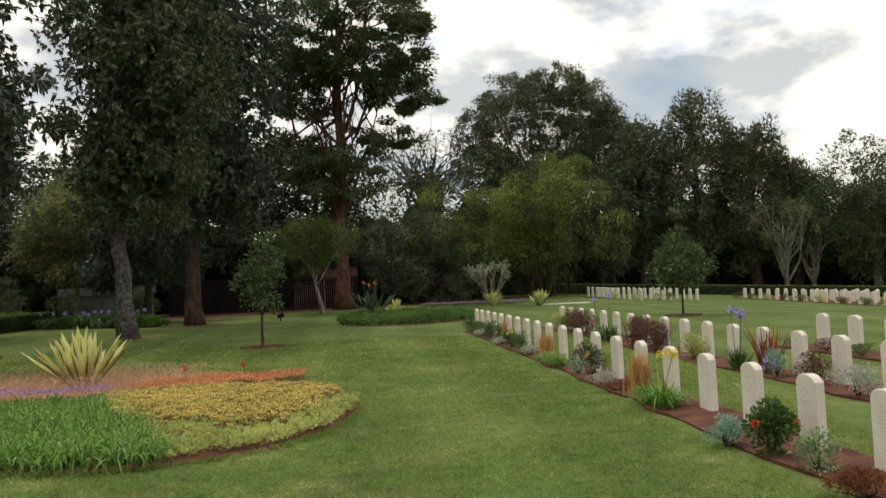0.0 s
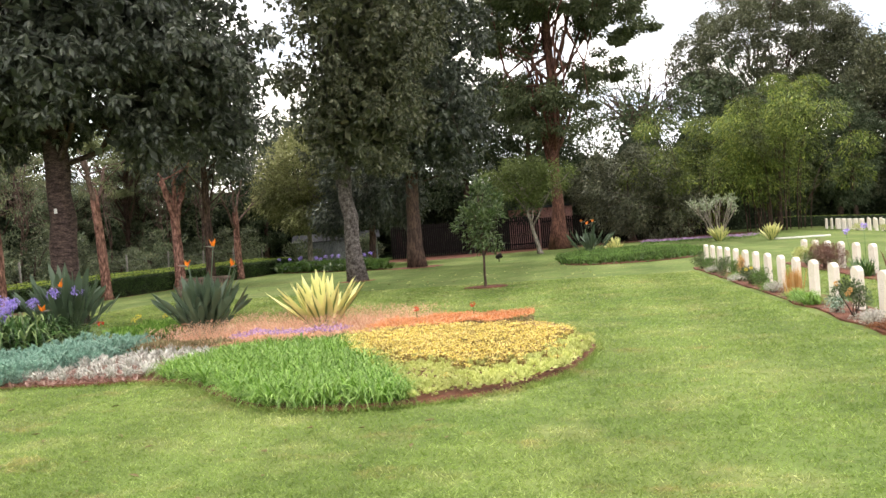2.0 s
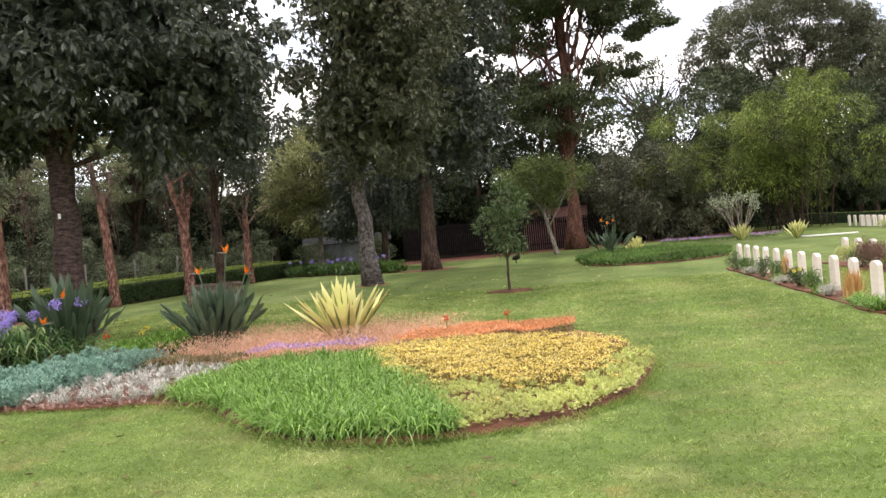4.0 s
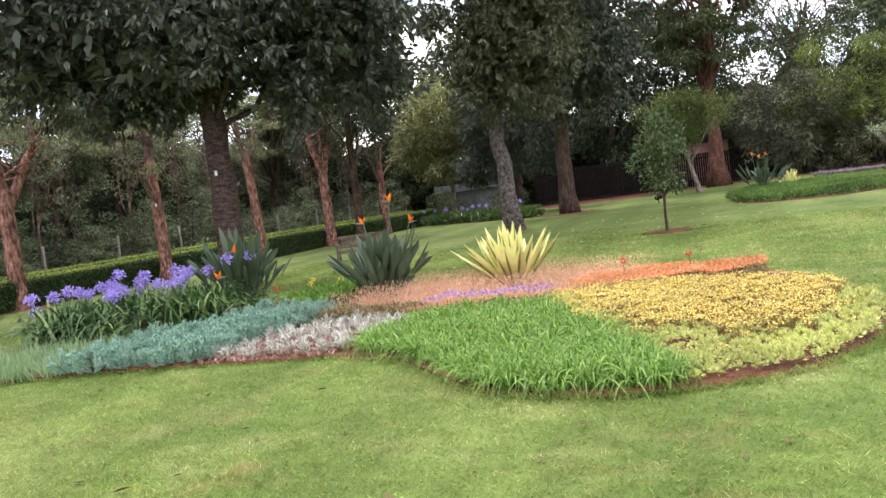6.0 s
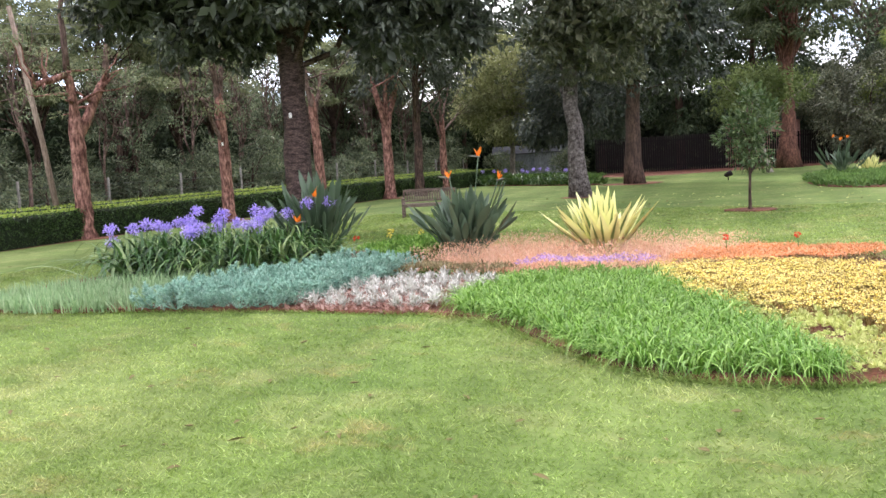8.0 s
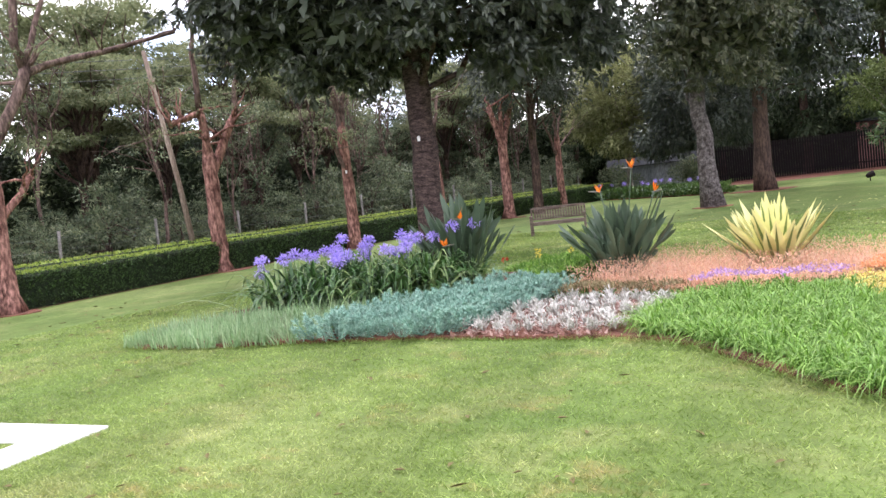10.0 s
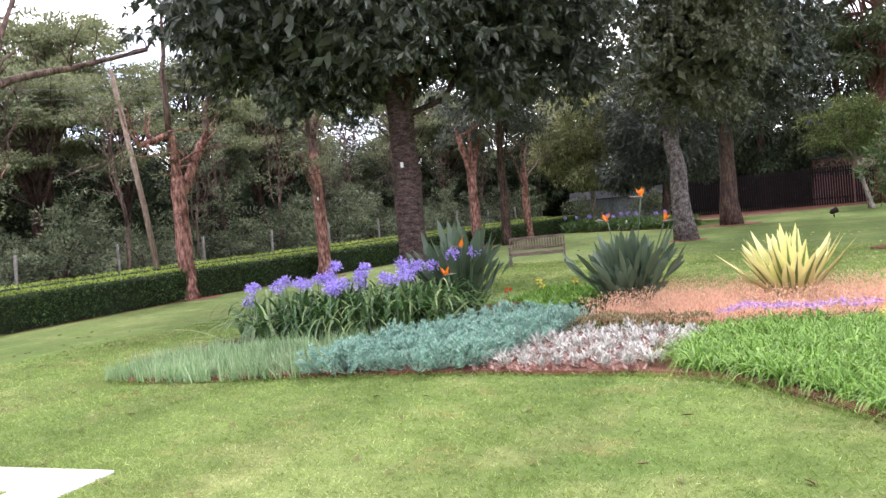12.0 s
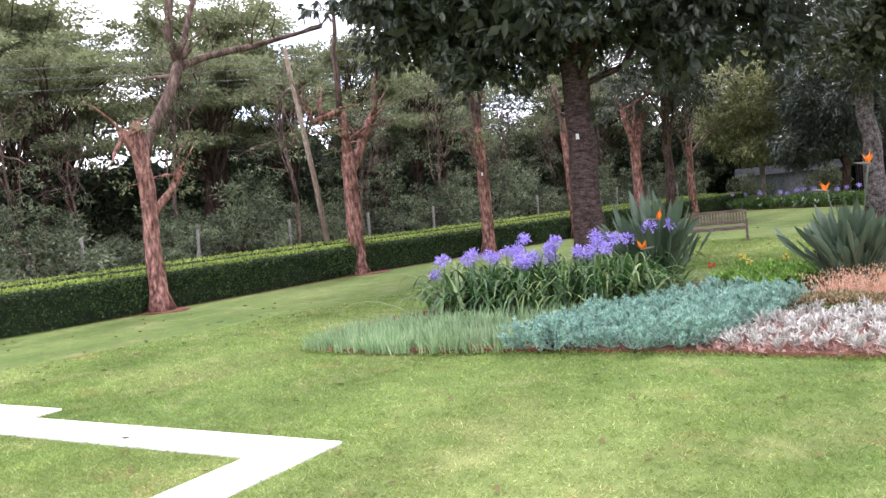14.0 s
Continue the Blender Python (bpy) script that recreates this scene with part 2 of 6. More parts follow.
# Hedge top: yellow-green new growth, painted paler still for light from above.
L_HEDGETOP = leaf_material("hedge_new_growth_toplit", [(0.19, 0.28, 0.04), (0.28, 0.37, 0.06), (0.37, 0.44, 0.09)], 0.5, 0.3, 0.25, 0.7, 0.5)
# Body of the far woods: the shade between trees is put into its dark green.
WOODS_SHADE_CORE = two_tone("woods_inner_shade", (0.016, 0.024, 0.012), (0.045, 0.06, 0.03), 0.8, fine=5, bump=1.0, depth=0.3)
# Hedge core: near-black colour stands for the shade behind the leaves.
HEDGE_SHADE_CORE = two_tone("hedge_inner_shade", (0.008, 0.014, 0.005), (0.02, 0.035, 0.01), 6.0, fine=40, bump=1.0, depth=0.05)
L_LILY = leaf_material("daylily_blades", [(0.085, 0.19, 0.022), (0.135, 0.275, 0.034), (0.205, 0.37, 0.055), (0.32, 0.48, 0.125)], 0.5, 0.35, 0.3, 4.5, 0.6)
L_SEDUM = leaf_material("pale_sedum_rosettes", [(0.38, 0.43, 0.12), (0.53, 0.57, 0.19), (0.68, 0.69, 0.30)], 0.6, 0.3, 0.2, 1.0, 0.5)
L_SEDUMSTEM = leaf_material("sedum_stems", [(0.20, 0.18, 0.055), (0.28, 0.20, 0.065), (0.22, 0.115, 0.045), (0.34, 0.33, 0.10)], 0.7, 0.2, 0.15, 1.0, 0.5)
L_YELLOWFLOWER = leaf_material("yellow_sedum_flowers", [(0.66, 0.50, 0.08), (0.78, 0.63, 0.16), (0.82, 0.71, 0.30), (0.50, 0.33, 0.09)], 0.7, 0.2, 0.2, 1.2, 0.35)
L_PINKGRASS = leaf_material("pink_grass", [(0.58, 0.30, 0.18), (0.70, 0.41, 0.27), (0.76, 0.50, 0.37), (0.62, 0.46, 0.25)], 0.7, 0.2, 0.3, 1.0, 0.45)
L_ORANGE = leaf_material("orange_flower_heads", [(0.64, 0.26, 0.10), (0.75, 0.35, 0.16), (0.75, 0.44, 0.25)], 0.7, 0.2, 0.2, 1.5, 0.4)
L_PURPLE = leaf_material("purple_flowers", [(0.36, 0.20, 0.42), (0.46, 0.28, 0.52), (0.54, 0.38, 0.57)], 0.7, 0.2, 0.2, 2.0, 0.3)
L_SILVER = leaf_material("silver_felt_leaves", [(0.36, 0.37, 0.31), (0.50, 0.49, 0.43), (0.63, 0.60, 0.54)], 0.85, 0.15, 0.12, 2.0, 0.3)
L_BLUE = leaf_material("blue_grey_needles", [(0.16, 0.315, 0.245), (0.25, 0.43, 0.33), (0.35, 0.53, 0.42), (0.47, 0.62, 0.49)], 0.7, 0.2, 0.15, 1.5, 0.4)
L_IRIS = leaf_material("grey_green_iris_blades", [(0.17, 0.29, 0.12), (0.26, 0.39, 0.18), (0.38, 0.48, 0.27)], 0.55, 0.3, 0.2, 1.2, 0.4)
# The palest stop paints bright glints on some of the dark straps.
L_AGAP = leaf_material("dark_strap_leaves_glints", [(0.025, 0.07, 0.014), (0.045, 0.115, 0.024), (0.085, 0.18, 0.04), (0.30, 0.38, 0.15)], 0.35, 0.55, 0.15, 5.0, 0.6)
L_AGAPFLOWER = leaf_material("violet_blue_florets", [(0.35, 0.26, 0.70), (0.46, 0.36, 0.80), (0.58, 0.48, 0.86)], 0.6, 0.25, 0.25, 3.0, 0.3)
L_STREL = leaf_material("grey_green_paddle_leaves", [(0.028, 0.056, 0.028), (0.05, 0.088, 0.046), (0.085, 0.125, 0.072), (0.17, 0.21, 0.13)], 0.4, 0.45, 0.12, 1.5, 0.3)
L_STRELFLOWER = leaf_material("orange_crane_flower", [(0.75, 0.20, 0.015), (0.85, 0.27, 0.02)], 0.5, 0.3, 0.25, 3.0, 0.2)
L_BEAK = leaf_material("beak_bract", [(0.16, 0.18, 0.13), (0.22, 0.20, 0.16)], 0.5, 0.3, 0.1)
L_AGAVE = leaf_material("cream_striped_blades", [(0.62, 0.60, 0.17), (0.72, 0.70, 0.28), (0.78, 0.76, 0.40)], 0.45, 0.4, 0.2, 2.0, 0.2)
L_AGAVEGREEN = leaf_material("green_stripe", [(0.14, 0.22, 0.05), (0.20, 0.28, 0.08)], 0.45, 0.4, 0.1, 2.0, 0.3)
L_GROUND = leaf_material("mixed_green_foliage", [(0.06, 0.12, 0.025), (0.09, 0.17, 0.035), (0.14, 0.22, 0.055)], 0.6, 0.3, 0.2, 1.5, 0.5)
L_GOLDGREEN = leaf_material("brownish_green_leaves", [(0.14, 0.10, 0.05), (0.24, 0.20, 0.09), (0.34, 0.28, 0.15)], 0.6, 0.3, 0.2, 2.0, 0.4)
L_PINKMULCH = leaf_material("dry_pink_mulch", [(0.28, 0.15, 0.115), (0.40, 0.24, 0.195), (0.50, 0.35, 0.30)], 0.8, 0.15, 0.1, 2.0, 0.4)
L_ISLAND = leaf_material("island_grass", [(0.07, 0.14, 0.03), (0.115, 0.21, 0.045), (0.18, 0.28, 0.07)], 0.6, 0.3, 0.25, 0.5, 0.9)
L_RED = leaf_material("red_petals", [(0.60, 0.05, 0.02), (0.70, 0.10, 0.04)], 0.6, 0.3, 0.2, 3.0, 0.2)
L_REDSPIKE = leaf_material("red_bronze_spikes", [(0.13, 0.05, 0.04), (0.20, 0.07, 0.05), (0.34, 0.08, 0.04), (0.44, 0.10, 0.05)], 0.6, 0.3, 0.2, 1.5, 0.4)
L_RUST = leaf_material("rust_groundcover_leaves", [(0.13, 0.045, 0.02), (0.23, 0.085, 0.035), (0.32, 0.14, 0.06)], 0.6, 0.3, 0.15, 1.5, 0.4)
L_YELLOW = leaf_material("yellow_petals", [(0.75, 0.60, 0.05), (0.80, 0.68, 0.15)], 0.6, 0.3, 0.2, 3.0, 0.2)
L_BRONZE = leaf_material("bronze_purple_leaves", [(0.10, 0.045, 0.035), (0.16, 0.075, 0.055), (0.20, 0.11, 0.08)], 0.6, 0.3, 0.2, 1.5, 0.4)
L_GOLD = leaf_material("golden_orange_leaves", [(0.46, 0.22, 0.06), (0.60, 0.36, 0.13), (0.68, 0.50, 0.26)], 0.6, 0.3, 0.25, 1.5, 0.3)
L_LIME = leaf_material("lime_cream_leaves", [(0.34, 0.40, 0.10), (0.48, 0.50, 0.18), (0.56, 0.56, 0.26)], 0.6, 0.3, 0.2, 1.5, 0.3)
L_FRANGI = leaf_material("frangipani_leaves", [(0.22, 0.28, 0.14), (0.32, 0.37, 0.22), (0.45, 0.46, 0.36)], 0.5, 0.3, 0.2, 1.5, 0.3)
L_DEAD = leaf_material("fallen_brown_leaf", [(0.045, 0.038, 0.015), (0.11, 0.085, 0.03), (0.23, 0.185, 0.065)], 0.7, 0.2, 0.05, 3.0, 0.3)
L_DARKWOODS = leaf_material("deep_woods_leaves", [(0.030, 0.048, 0.022), (0.062, 0.088, 0.042), (0.115, 0.142, 0.072)], 0.65, 0.2, 0.15, 0.15, 0.8)

rng = np.random.default_rng(7)


# ---- builders ----
def mesh_of(name, verts, faces, mat):
    """A mesh from arrays; faces is an (n, k) array or a list of such arrays."""
    me = bpy.data.meshes.new(name)
    groups = faces if isinstance(faces, list) else [faces]
    flat = np.concatenate([np.asarray(f, np.int32).ravel() for f in groups])
    sizes = np.concatenate([np.full(len(f), np.asarray(f).shape[1], np.int32) for f in groups])
    me.vertices.add(len(verts))
    me.vertices.foreach_set("co", np.asarray(verts, np.float32).ravel())
    me.loops.add(len(flat))
    me.loops.foreach_set("vertex_index", flat)
    me.polygons.add(len(sizes))
    me.polygons.foreach_set("loop_start", np.concatenate([[0], np.cumsum(sizes)[:-1]]).astype(np.int32))
    me.update(calc_edges=True)
    me.validate()
    me.materials.append(mat)
    return me


def smooth(me):
    me.polygons.foreach_set("use_smooth", np.ones(len(me.polygons), bool))
    return me


def lie(x, y):
    """Height of the ground: level, but for a gentle fall towards the far grave plot."""
    f = np.clip((np.asarray(y, float) - 30.0) / 12.0, 0, 1)
    return -0.055 * np.clip(np.asarray(x, float) - 8.5, 0, 36.0) * f * f * (3 - 2 * f)


def thing(name, at, label, category, group="", kind="", turn=0.0):
    ob = new(name)
    ob.empty_display_size = 0.2
    ob.matrix_world = pose(at[0], at[1], at[2] + float(lie(at[0], at[1])), 0, 0, turn)
    return tagged(ob, label, category, group, kind)


def part(name, me, parent, label="", at=None):
    ob = new(name, me)
    ob.parent = parent
    if at is not None:
        ob.matrix_basis = at
    return tagged(ob, label)


def solo(name, me, label, category, group="", kind="", at=(0, 0, 0), turn=0.0):
    ob = new(name, me)
    ob.matrix_world = pose(at[0], at[1], at[2] + float(lie(at[0], at[1])), 0, 0, turn)
    return tagged(ob, label, category, group, kind)


def unit(v):
    v = np.asarray(v, float)
    return v / np.maximum(np.linalg.norm(v, axis=-1, keepdims=True), 1e-9)


def leaf_cards(P, D, L, W, fold=0.15):
    """Folded diamond leaves: base, two shoulders and a tip each."""
    n = len(P)
    D = unit(D)
    R = unit(rng.normal(size=(n, 3)) * 0.6 + (0, 0, 1))
    S = unit(np.cross(D, R))
    N = np.cross(S, D)
    L = np.broadcast_to(L, n)[:, None]
    W = np.broadcast_to(W, n)[:, None]
    mid = P + D * L * 0.45
    v = np.stack([P, mid + S * W / 2 + N * W * fold, P + D * L, mid - S * W / 2 + N * W * fold], 1).reshape(-1, 3)
    i = np.arange(n)[:, None] * 4
    return v, np.concatenate([i + [0, 1, 2], i + [0, 2, 3]])


PROFILE_GRASS = lambda s: 1.0 - s ** 2 * 0.92
PROFILE_SWORD = lambda s: np.minimum(1.0, 0.62 + 1.1 * s) * np.clip((1.0 - s) * 2.6, 0.03, 1)
PROFILE_PADDLE = lambda s: np.where(s < 0.52, 0.13, np.clip(np.sin(np.clip((s - 0.52) / 0.48, 0, 1) * np.pi) ** 0.6, 0.05, 1))


def blades(P, D, L, W, droop=0.3, segs=4, profile=PROFILE_GRASS, fold=0.0, twist=0.25, late=2.2):
    """Arching ribbons: each starts at P along D and bends down with its length; fold gives a keeled section."""
    n = len(P)
    D = unit(D)
    L, W, droop = (np.broadcast_to(a, n).astype(float) for a in (L, W, droop))
    flat = np.stack([D[:, 1], -D[:, 0], np.zeros(n)], 1) + rng.normal(size=(n, 3)) * twist * 0.5
    S = unit(flat - (flat * D).sum(1, keepdims=True) * D)
    s = np.linspace(0, 1, segs + 1)
    C = P[:, None] + D[:, None] * (L[:, None] * s)[..., None]
    C[..., 2] -= (droop * L * D[:, 2])[:, None] * s ** late
    w = W[:, None] * profile(s)[None]
    N = np.cross(S, D)
    cols = [C + S[:, None] * w[..., None] / 2, C - S[:, None] * w[..., None] / 2]
    if fold:
        cols.insert(1, C - N[:, None] * (w * fold)[..., None])
    k = len(cols)
    v = np.stack(cols, 2).reshape(-1, 3)
    base = (np.arange(n) * (segs + 1) * k)[:, None, None, None]
    row = (np.arange(segs) * k)[None, :, None, None]
    across = np.arange(k - 1)[None, None, :, None]
    q = base + row + across + np.array([0, 1, k + 1, k])[None, None, None]
    return v, q.reshape(-1, 4)


def joined(pieces):
    """Several (verts, faces) as one."""
    vs, tri, quad, off = [], [], [], 0
    for v, f in pieces:
        for g in f if isinstance(f, list) else [f]:
            g = np.asarray(g)
            (tri if g.shape[1] == 3 else quad).append(g + off)
        vs.append(v)
        off += len(v)
    out = [np.concatenate(a) for a in (tri, quad) if a]
    return np.concatenate(vs), out


def tube(points, radii, sides=8, rough=0.0, seed=0):
    """A tapered, uneven tube along points, closed at its ends."""
    pts = np.asarray(points, float)
    m = len(pts)
    tang = unit(np.gradient(pts, axis=0))
    ref = np.array([1.0, 0.13, 0.07])
    a = unit(np.cross(tang, ref))
    b = np.cross(tang, a)
    r = np.broadcast_to(radii, m)
    ang = np.linspace(0, 2 * np.pi, sides, endpoint=False)
    local = np.random.default_rng(seed)
    k = 1 + rough * local.normal(size=(m, sides))
    v = pts[:, None] + (a[:, None] * np.cos(ang)[None, :, None] + b[:, None] * np.sin(ang)[None, :, None]) * (r[:, None] * k)[..., None]
    i = np.arange(m - 1)[:, None] * sides
    j = np.arange(sides)[None]
    q = np.stack([i + j, i + (j + 1) % sides, i + sides + (j + 1) % sides, i + sides + j], -1).reshape(-1, 4)
    v = np.concatenate([v.reshape(-1, 3), pts[:1], pts[-1:]])
    top = (m - 1) * sides
    t1 = np.stack([np.full(sides, m * sides), (np.arange(sides) + 1) % sides, np.arange(sides)], 1)
    t2 = np.stack([np.full(sides, m * sides + 1), top + np.arange(sides), top + (np.arange(sides) + 1) % sides], 1)
    return v, [q, np.concatenate([t1, t2])]


def bent(a, b, n=6, wander=0.1, sag=0.0, local=None):
    """A wandering line from a to b."""
    g = local or rng
    a, b = np.asarray(a, float), np.asarray(b, float)
    s = np.linspace(0, 1, n)[:, None]
    d = np.linalg.norm(b - a)
    off = np.cumsum(g.normal(size=(n, 3)), 0) * wander * d / n
    off -= off[0] + (off[-1] - off[0]) * s
    p = a + (b - a) * s + off
    p[:, 2] += sag * d * np.sin(s[:, 0] * np.pi)
    return p


def box(x0, x1, y0, y1, z0, z1, bevel=0.0):
    """A box with chamfered edges."""
    bm = bmesh.new()
    bmesh.ops.create_cube(bm, size=1)
    bmesh.ops.scale(bm, vec=(x1 - x0, y1 - y0, z1 - z0), verts=bm.verts)
    bmesh.ops.translate(bm, vec=((x0 + x1) / 2, (y0 + y1) / 2, (z0 + z1) / 2), verts=bm.verts)
    if bevel:
        bmesh.ops.bevel(bm, geom=bm.edges, offset=bevel, segments=1, affect="EDGES")
    return bm


def bm_mesh(name, bm, mat):
    me = bpy.data.meshes.new(name)
    bm.to_mesh(me)
    bm.free()
    me.materials.append(mat)
    return me


def in_poly(p, poly):
    x, y = p[:, 0], p[:, 1]
    ok = np.zeros(len(p), bool)
    for (ax, ay), (bx, by) in zip(poly, poly[1:] + poly[:1]):
        cut = (ay > y) != (by > y)
        ok ^= cut & (x < (bx - ax) * (y - ay) / (by - ay + 1e-12) + ax)
    return ok


def scatter(poly, n, gap=0.0):
    """n points in a polygon; gap: no two nearer than that."""
    a = np.asarray(poly)
    lo, hi = a.min(0), a.max(0)
    out = np.zeros((0, 2))
    for _ in range(60):
        p = lo + rng.random((n * 3, 2)) * (hi - lo)
        p = p[in_poly(p, poly)]
        if not gap:
            out = np.concatenate([out, p])
        else:
            for q in p:
                if len(out) < n and (len(out) == 0 or ((out - q) ** 2).sum(1).min() > gap * gap):
                    out = np.vstack([out, q])
        if len(out) >= n:
            break
    return out[:n]


def rounded(poly, steps=5):
    """A closed outline through the corners with its corners rounded off."""
    a = np.asarray(poly, float)
    for _ in range(2):
        b = np.roll(a, -1, 0)
        a = np.stack([a * 0.75 + b * 0.25, a * 0.25 + b * 0.75], 1).reshape(-1, 2)
    return a


def soil_bed(name, poly, label, height=0.05, mound=0.0):
    """Dug soil: an uneven slab with a sloped edge, set into the lawn."""
    ring = rounded(poly)
    c = ring.mean(0)
    bm = bmesh.new()
    loops = []
    for shrink, z in ((1.0, -0.06), (0.998, 0.012), (0.985, height), (0.8, height + mound * 0.4), (0.5, height + mound)):
        loops.append([bm.verts.new((*(c + (p - c) * shrink), z + (noise.noise((p[0] * 3, p[1] * 3, shrink * 9)) * 0.018 if z > 0 else 0))) for p in ring])
    for la, lb in zip(loops, loops[1:]):
        for i in range(len(la)):
            bm.faces.new((la[i], la[(i + 1) % len(la)], lb[(i + 1) % len(lb)], lb[i]))
    bm.faces.new(loops[-1])
    bmesh.ops.recalc_face_normals(bm, faces=bm.faces)
    return solo(name, bm_mesh(name, bm, SOIL), label, "soil bed", kind="structure")


def up3(p, z=0.0):
    return np.column_stack([p, np.full(len(p), z)])


def ring_dirs(n, lean_lo, lean_hi):
    """Directions that fan out round the vertical, leaning by degrees."""
    a, t = rng.random(n) * 2 * np.pi, np.radians(rng.uniform(lean_lo, lean_hi, n))
    return np.stack([np.cos(a) * np.sin(t), np.sin(a) * np.sin(t), np.cos(t)], 1)


# ---- ground ----
def ground_sheet():
    xs = np.concatenate([[-2000, -600, -200, -90], np.arange(-60, 61, 2.0), [90, 200, 600, 2000]])
    ys = np.concatenate([[-2000, -600, -200, -60], np.arange(-30, 101, 2.0), [130, 200, 600, 2000]])
    X, Y = np.meshgrid(xs, ys)
    v = np.stack([X, Y, lie(X, Y)], -1).reshape(-1, 3)
    w = len(xs)
    i = (np.arange(len(ys) - 1)[:, None] * w + np.arange(w - 1)[None]).ravel()
    q = np.stack([i, i + 1, i + 1 + w, i + w], 1)
    return solo("ground", mesh_of("ground", v, q, LAWN), "mown green lawn with paler dry patches", "lawn", kind="structure")


ground_sheet()


def floor_patch(name, poly, mat, label):
    ring = rounded(poly)
    bm = bmesh.new()
    bm.faces.new([bm.verts.new((*p, 0.005)) for p in ring])
    bmesh.ops.recalc_face_normals(bm, faces=bm.faces)
    me = bm_mesh(name, bm, mat)
    solo(name, me, label, "ground", kind="structure")


floor_patch("forest_floor", [(-29.3, -20), (-29.3, 30), (-31, 56), (-40, 75), (-75, 70), (-75, -20)], LITTER, "shaded leaf litter under the woods")
floor_patch("hedge_foot_earth", [(-23.8, -6), (-24.0, 10), (-24.95, 20), (-25.05, 30), (-25.65, 42), (-26, 51), (-26.6, 51), (-26.3, 42), (-25.7, 30), (-25.6, 20), (-24.7, 10), (-24.5, -6)], SOIL, "narrow strip of red earth along the hedge foot")
floor_patch("bare_earth", [(-22, 57), (-16, 54.5), (-9, 62), (4, 65), (6, 70), (-8, 74), (-24, 66)], SOIL, "strip of bare reddish earth under the trees")


# ---- trees ----
def crown_points(shapes, n, shell=0.55):
    """Clump centres in ellipsoids (cx, cy, cz, rx, ry, rz), mostly towards their skins."""
    out = []
    vol = np.array([s[3] * s[4] * s[5] for s in shapes]) ** 0.8
    for s, k in zip(shapes, np.maximum(3, (n * vol / vol.sum()).astype(int))):
        d = unit(rng.normal(size=(k, 3)))
        r = shell + (1 - shell) * rng.random(k) ** 0.6
        r *= 1 + 0.22 * np.sin(d[:, 0] * 5 + s[0]) * np.cos(d[:, 1] * 4 + d[:, 2] * 3)
        out.append(np.array(s[:3]) + d * r[:, None] * np.array(s[3:]))
    return np.concatenate(out)


def leaf_tris(P, D, L, W):
    """Plain pointed leaves for crowns that stay far off: a base edge and a tip each."""
    n = len(P)
    D = unit(D)
    S = unit(np.cross(D, unit(rng.normal(size=(n, 3)) * 0.7 + (0, 0, 1))))
    L, W = (np.broadcast_to(a, n)[:, None] for a in (L, W))
    v = np.stack([P + S * W / 2, P - S * W / 2, P + D * L], 1).reshape(-1, 3)
    return v, np.arange(n * 3).reshape(-1, 3)


def foliage(centres, spread, per, size, slim, droop, outward=None, flat=1.0, fine=False):
    """Leaves round clump centres; droop from -1 (up) to 1 (hanging); fine: twice as many, smaller."""
    if fine:
        per, size = per * 2, size * 0.71
    n = len(centres) * per
    c = np.repeat(centres, per, 0)
    d = unit(rng.normal(size=(n, 3)))
    r = rng.random((n, 1)) ** 0.5
    P = c + d * r * np.array([spread, spread, spread * flat]) * rng.uniform(0.6, 1.3, (len(centres), 1)).repeat(per, 0)
    D = d * 0.8 + rng.normal(size=(n, 3)) * 0.45
    if outward is not None:
        D += unit(c - np.asarray(outward)) * 0.5
    D[:, 2] -= droop
    make = leaf_tris if fine else leaf_cards
    return make(P, D, size * rng.uniform(0.6, 1.3, n), size * slim * rng.uniform(0.7, 1.2, n))


def sprays(centres, spread, per, size, slim, droop, mid, flat, whorl=8):
    """Leaves in hanging whorls at twig ends, the twigs spread round clump centres."""
    k = per // whorl
    c = np.repeat(centres, k, 0)
    m = len(c)
    d = unit(rng.normal(size=(m, 3)) + (0, 0, 0.25))
    tip = c + d * rng.random((m, 1)) ** 0.4 * np.array([spread, spread, spread * flat])
    axis = unit(d * 0.6 + unit(tip - mid) * (0.8, 0.8, 0.4) + (0, 0, -0.15))
    n = m * whorl
    tip, axis = np.repeat(tip, whorl, 0), np.repeat(axis, whorl, 0)
    g = rng.normal(size=(n, 3))
    ring = unit(g - (g * axis).sum(1, keepdims=True) * axis)
    D = axis * 0.45 + ring * rng.uniform(0.5, 1.0, (n, 1))
    D[:, 2] -= droop * 0.75
    return leaf_cards(tip + axis * rng.uniform(-0.10, 0.04, (n, 1)), D, size * rng.uniform(0.7, 1.2, n), size * slim * rng.uniform(0.8, 1.15, n))


def inner_leaves(shapes, n, size):
    """Shaded leaves deep in a crown."""
    P = crown_points([(*s[:3], s[3] * 0.66, s[4] * 0.66, s[5] * 0.66) for s in shapes], n, 0.1)
    return leaf_cards(P, rng.normal(size=P.shape) + (0, 0, -0.4), size * rng.uniform(0.7, 1.3, len(P)), size * 0.5)


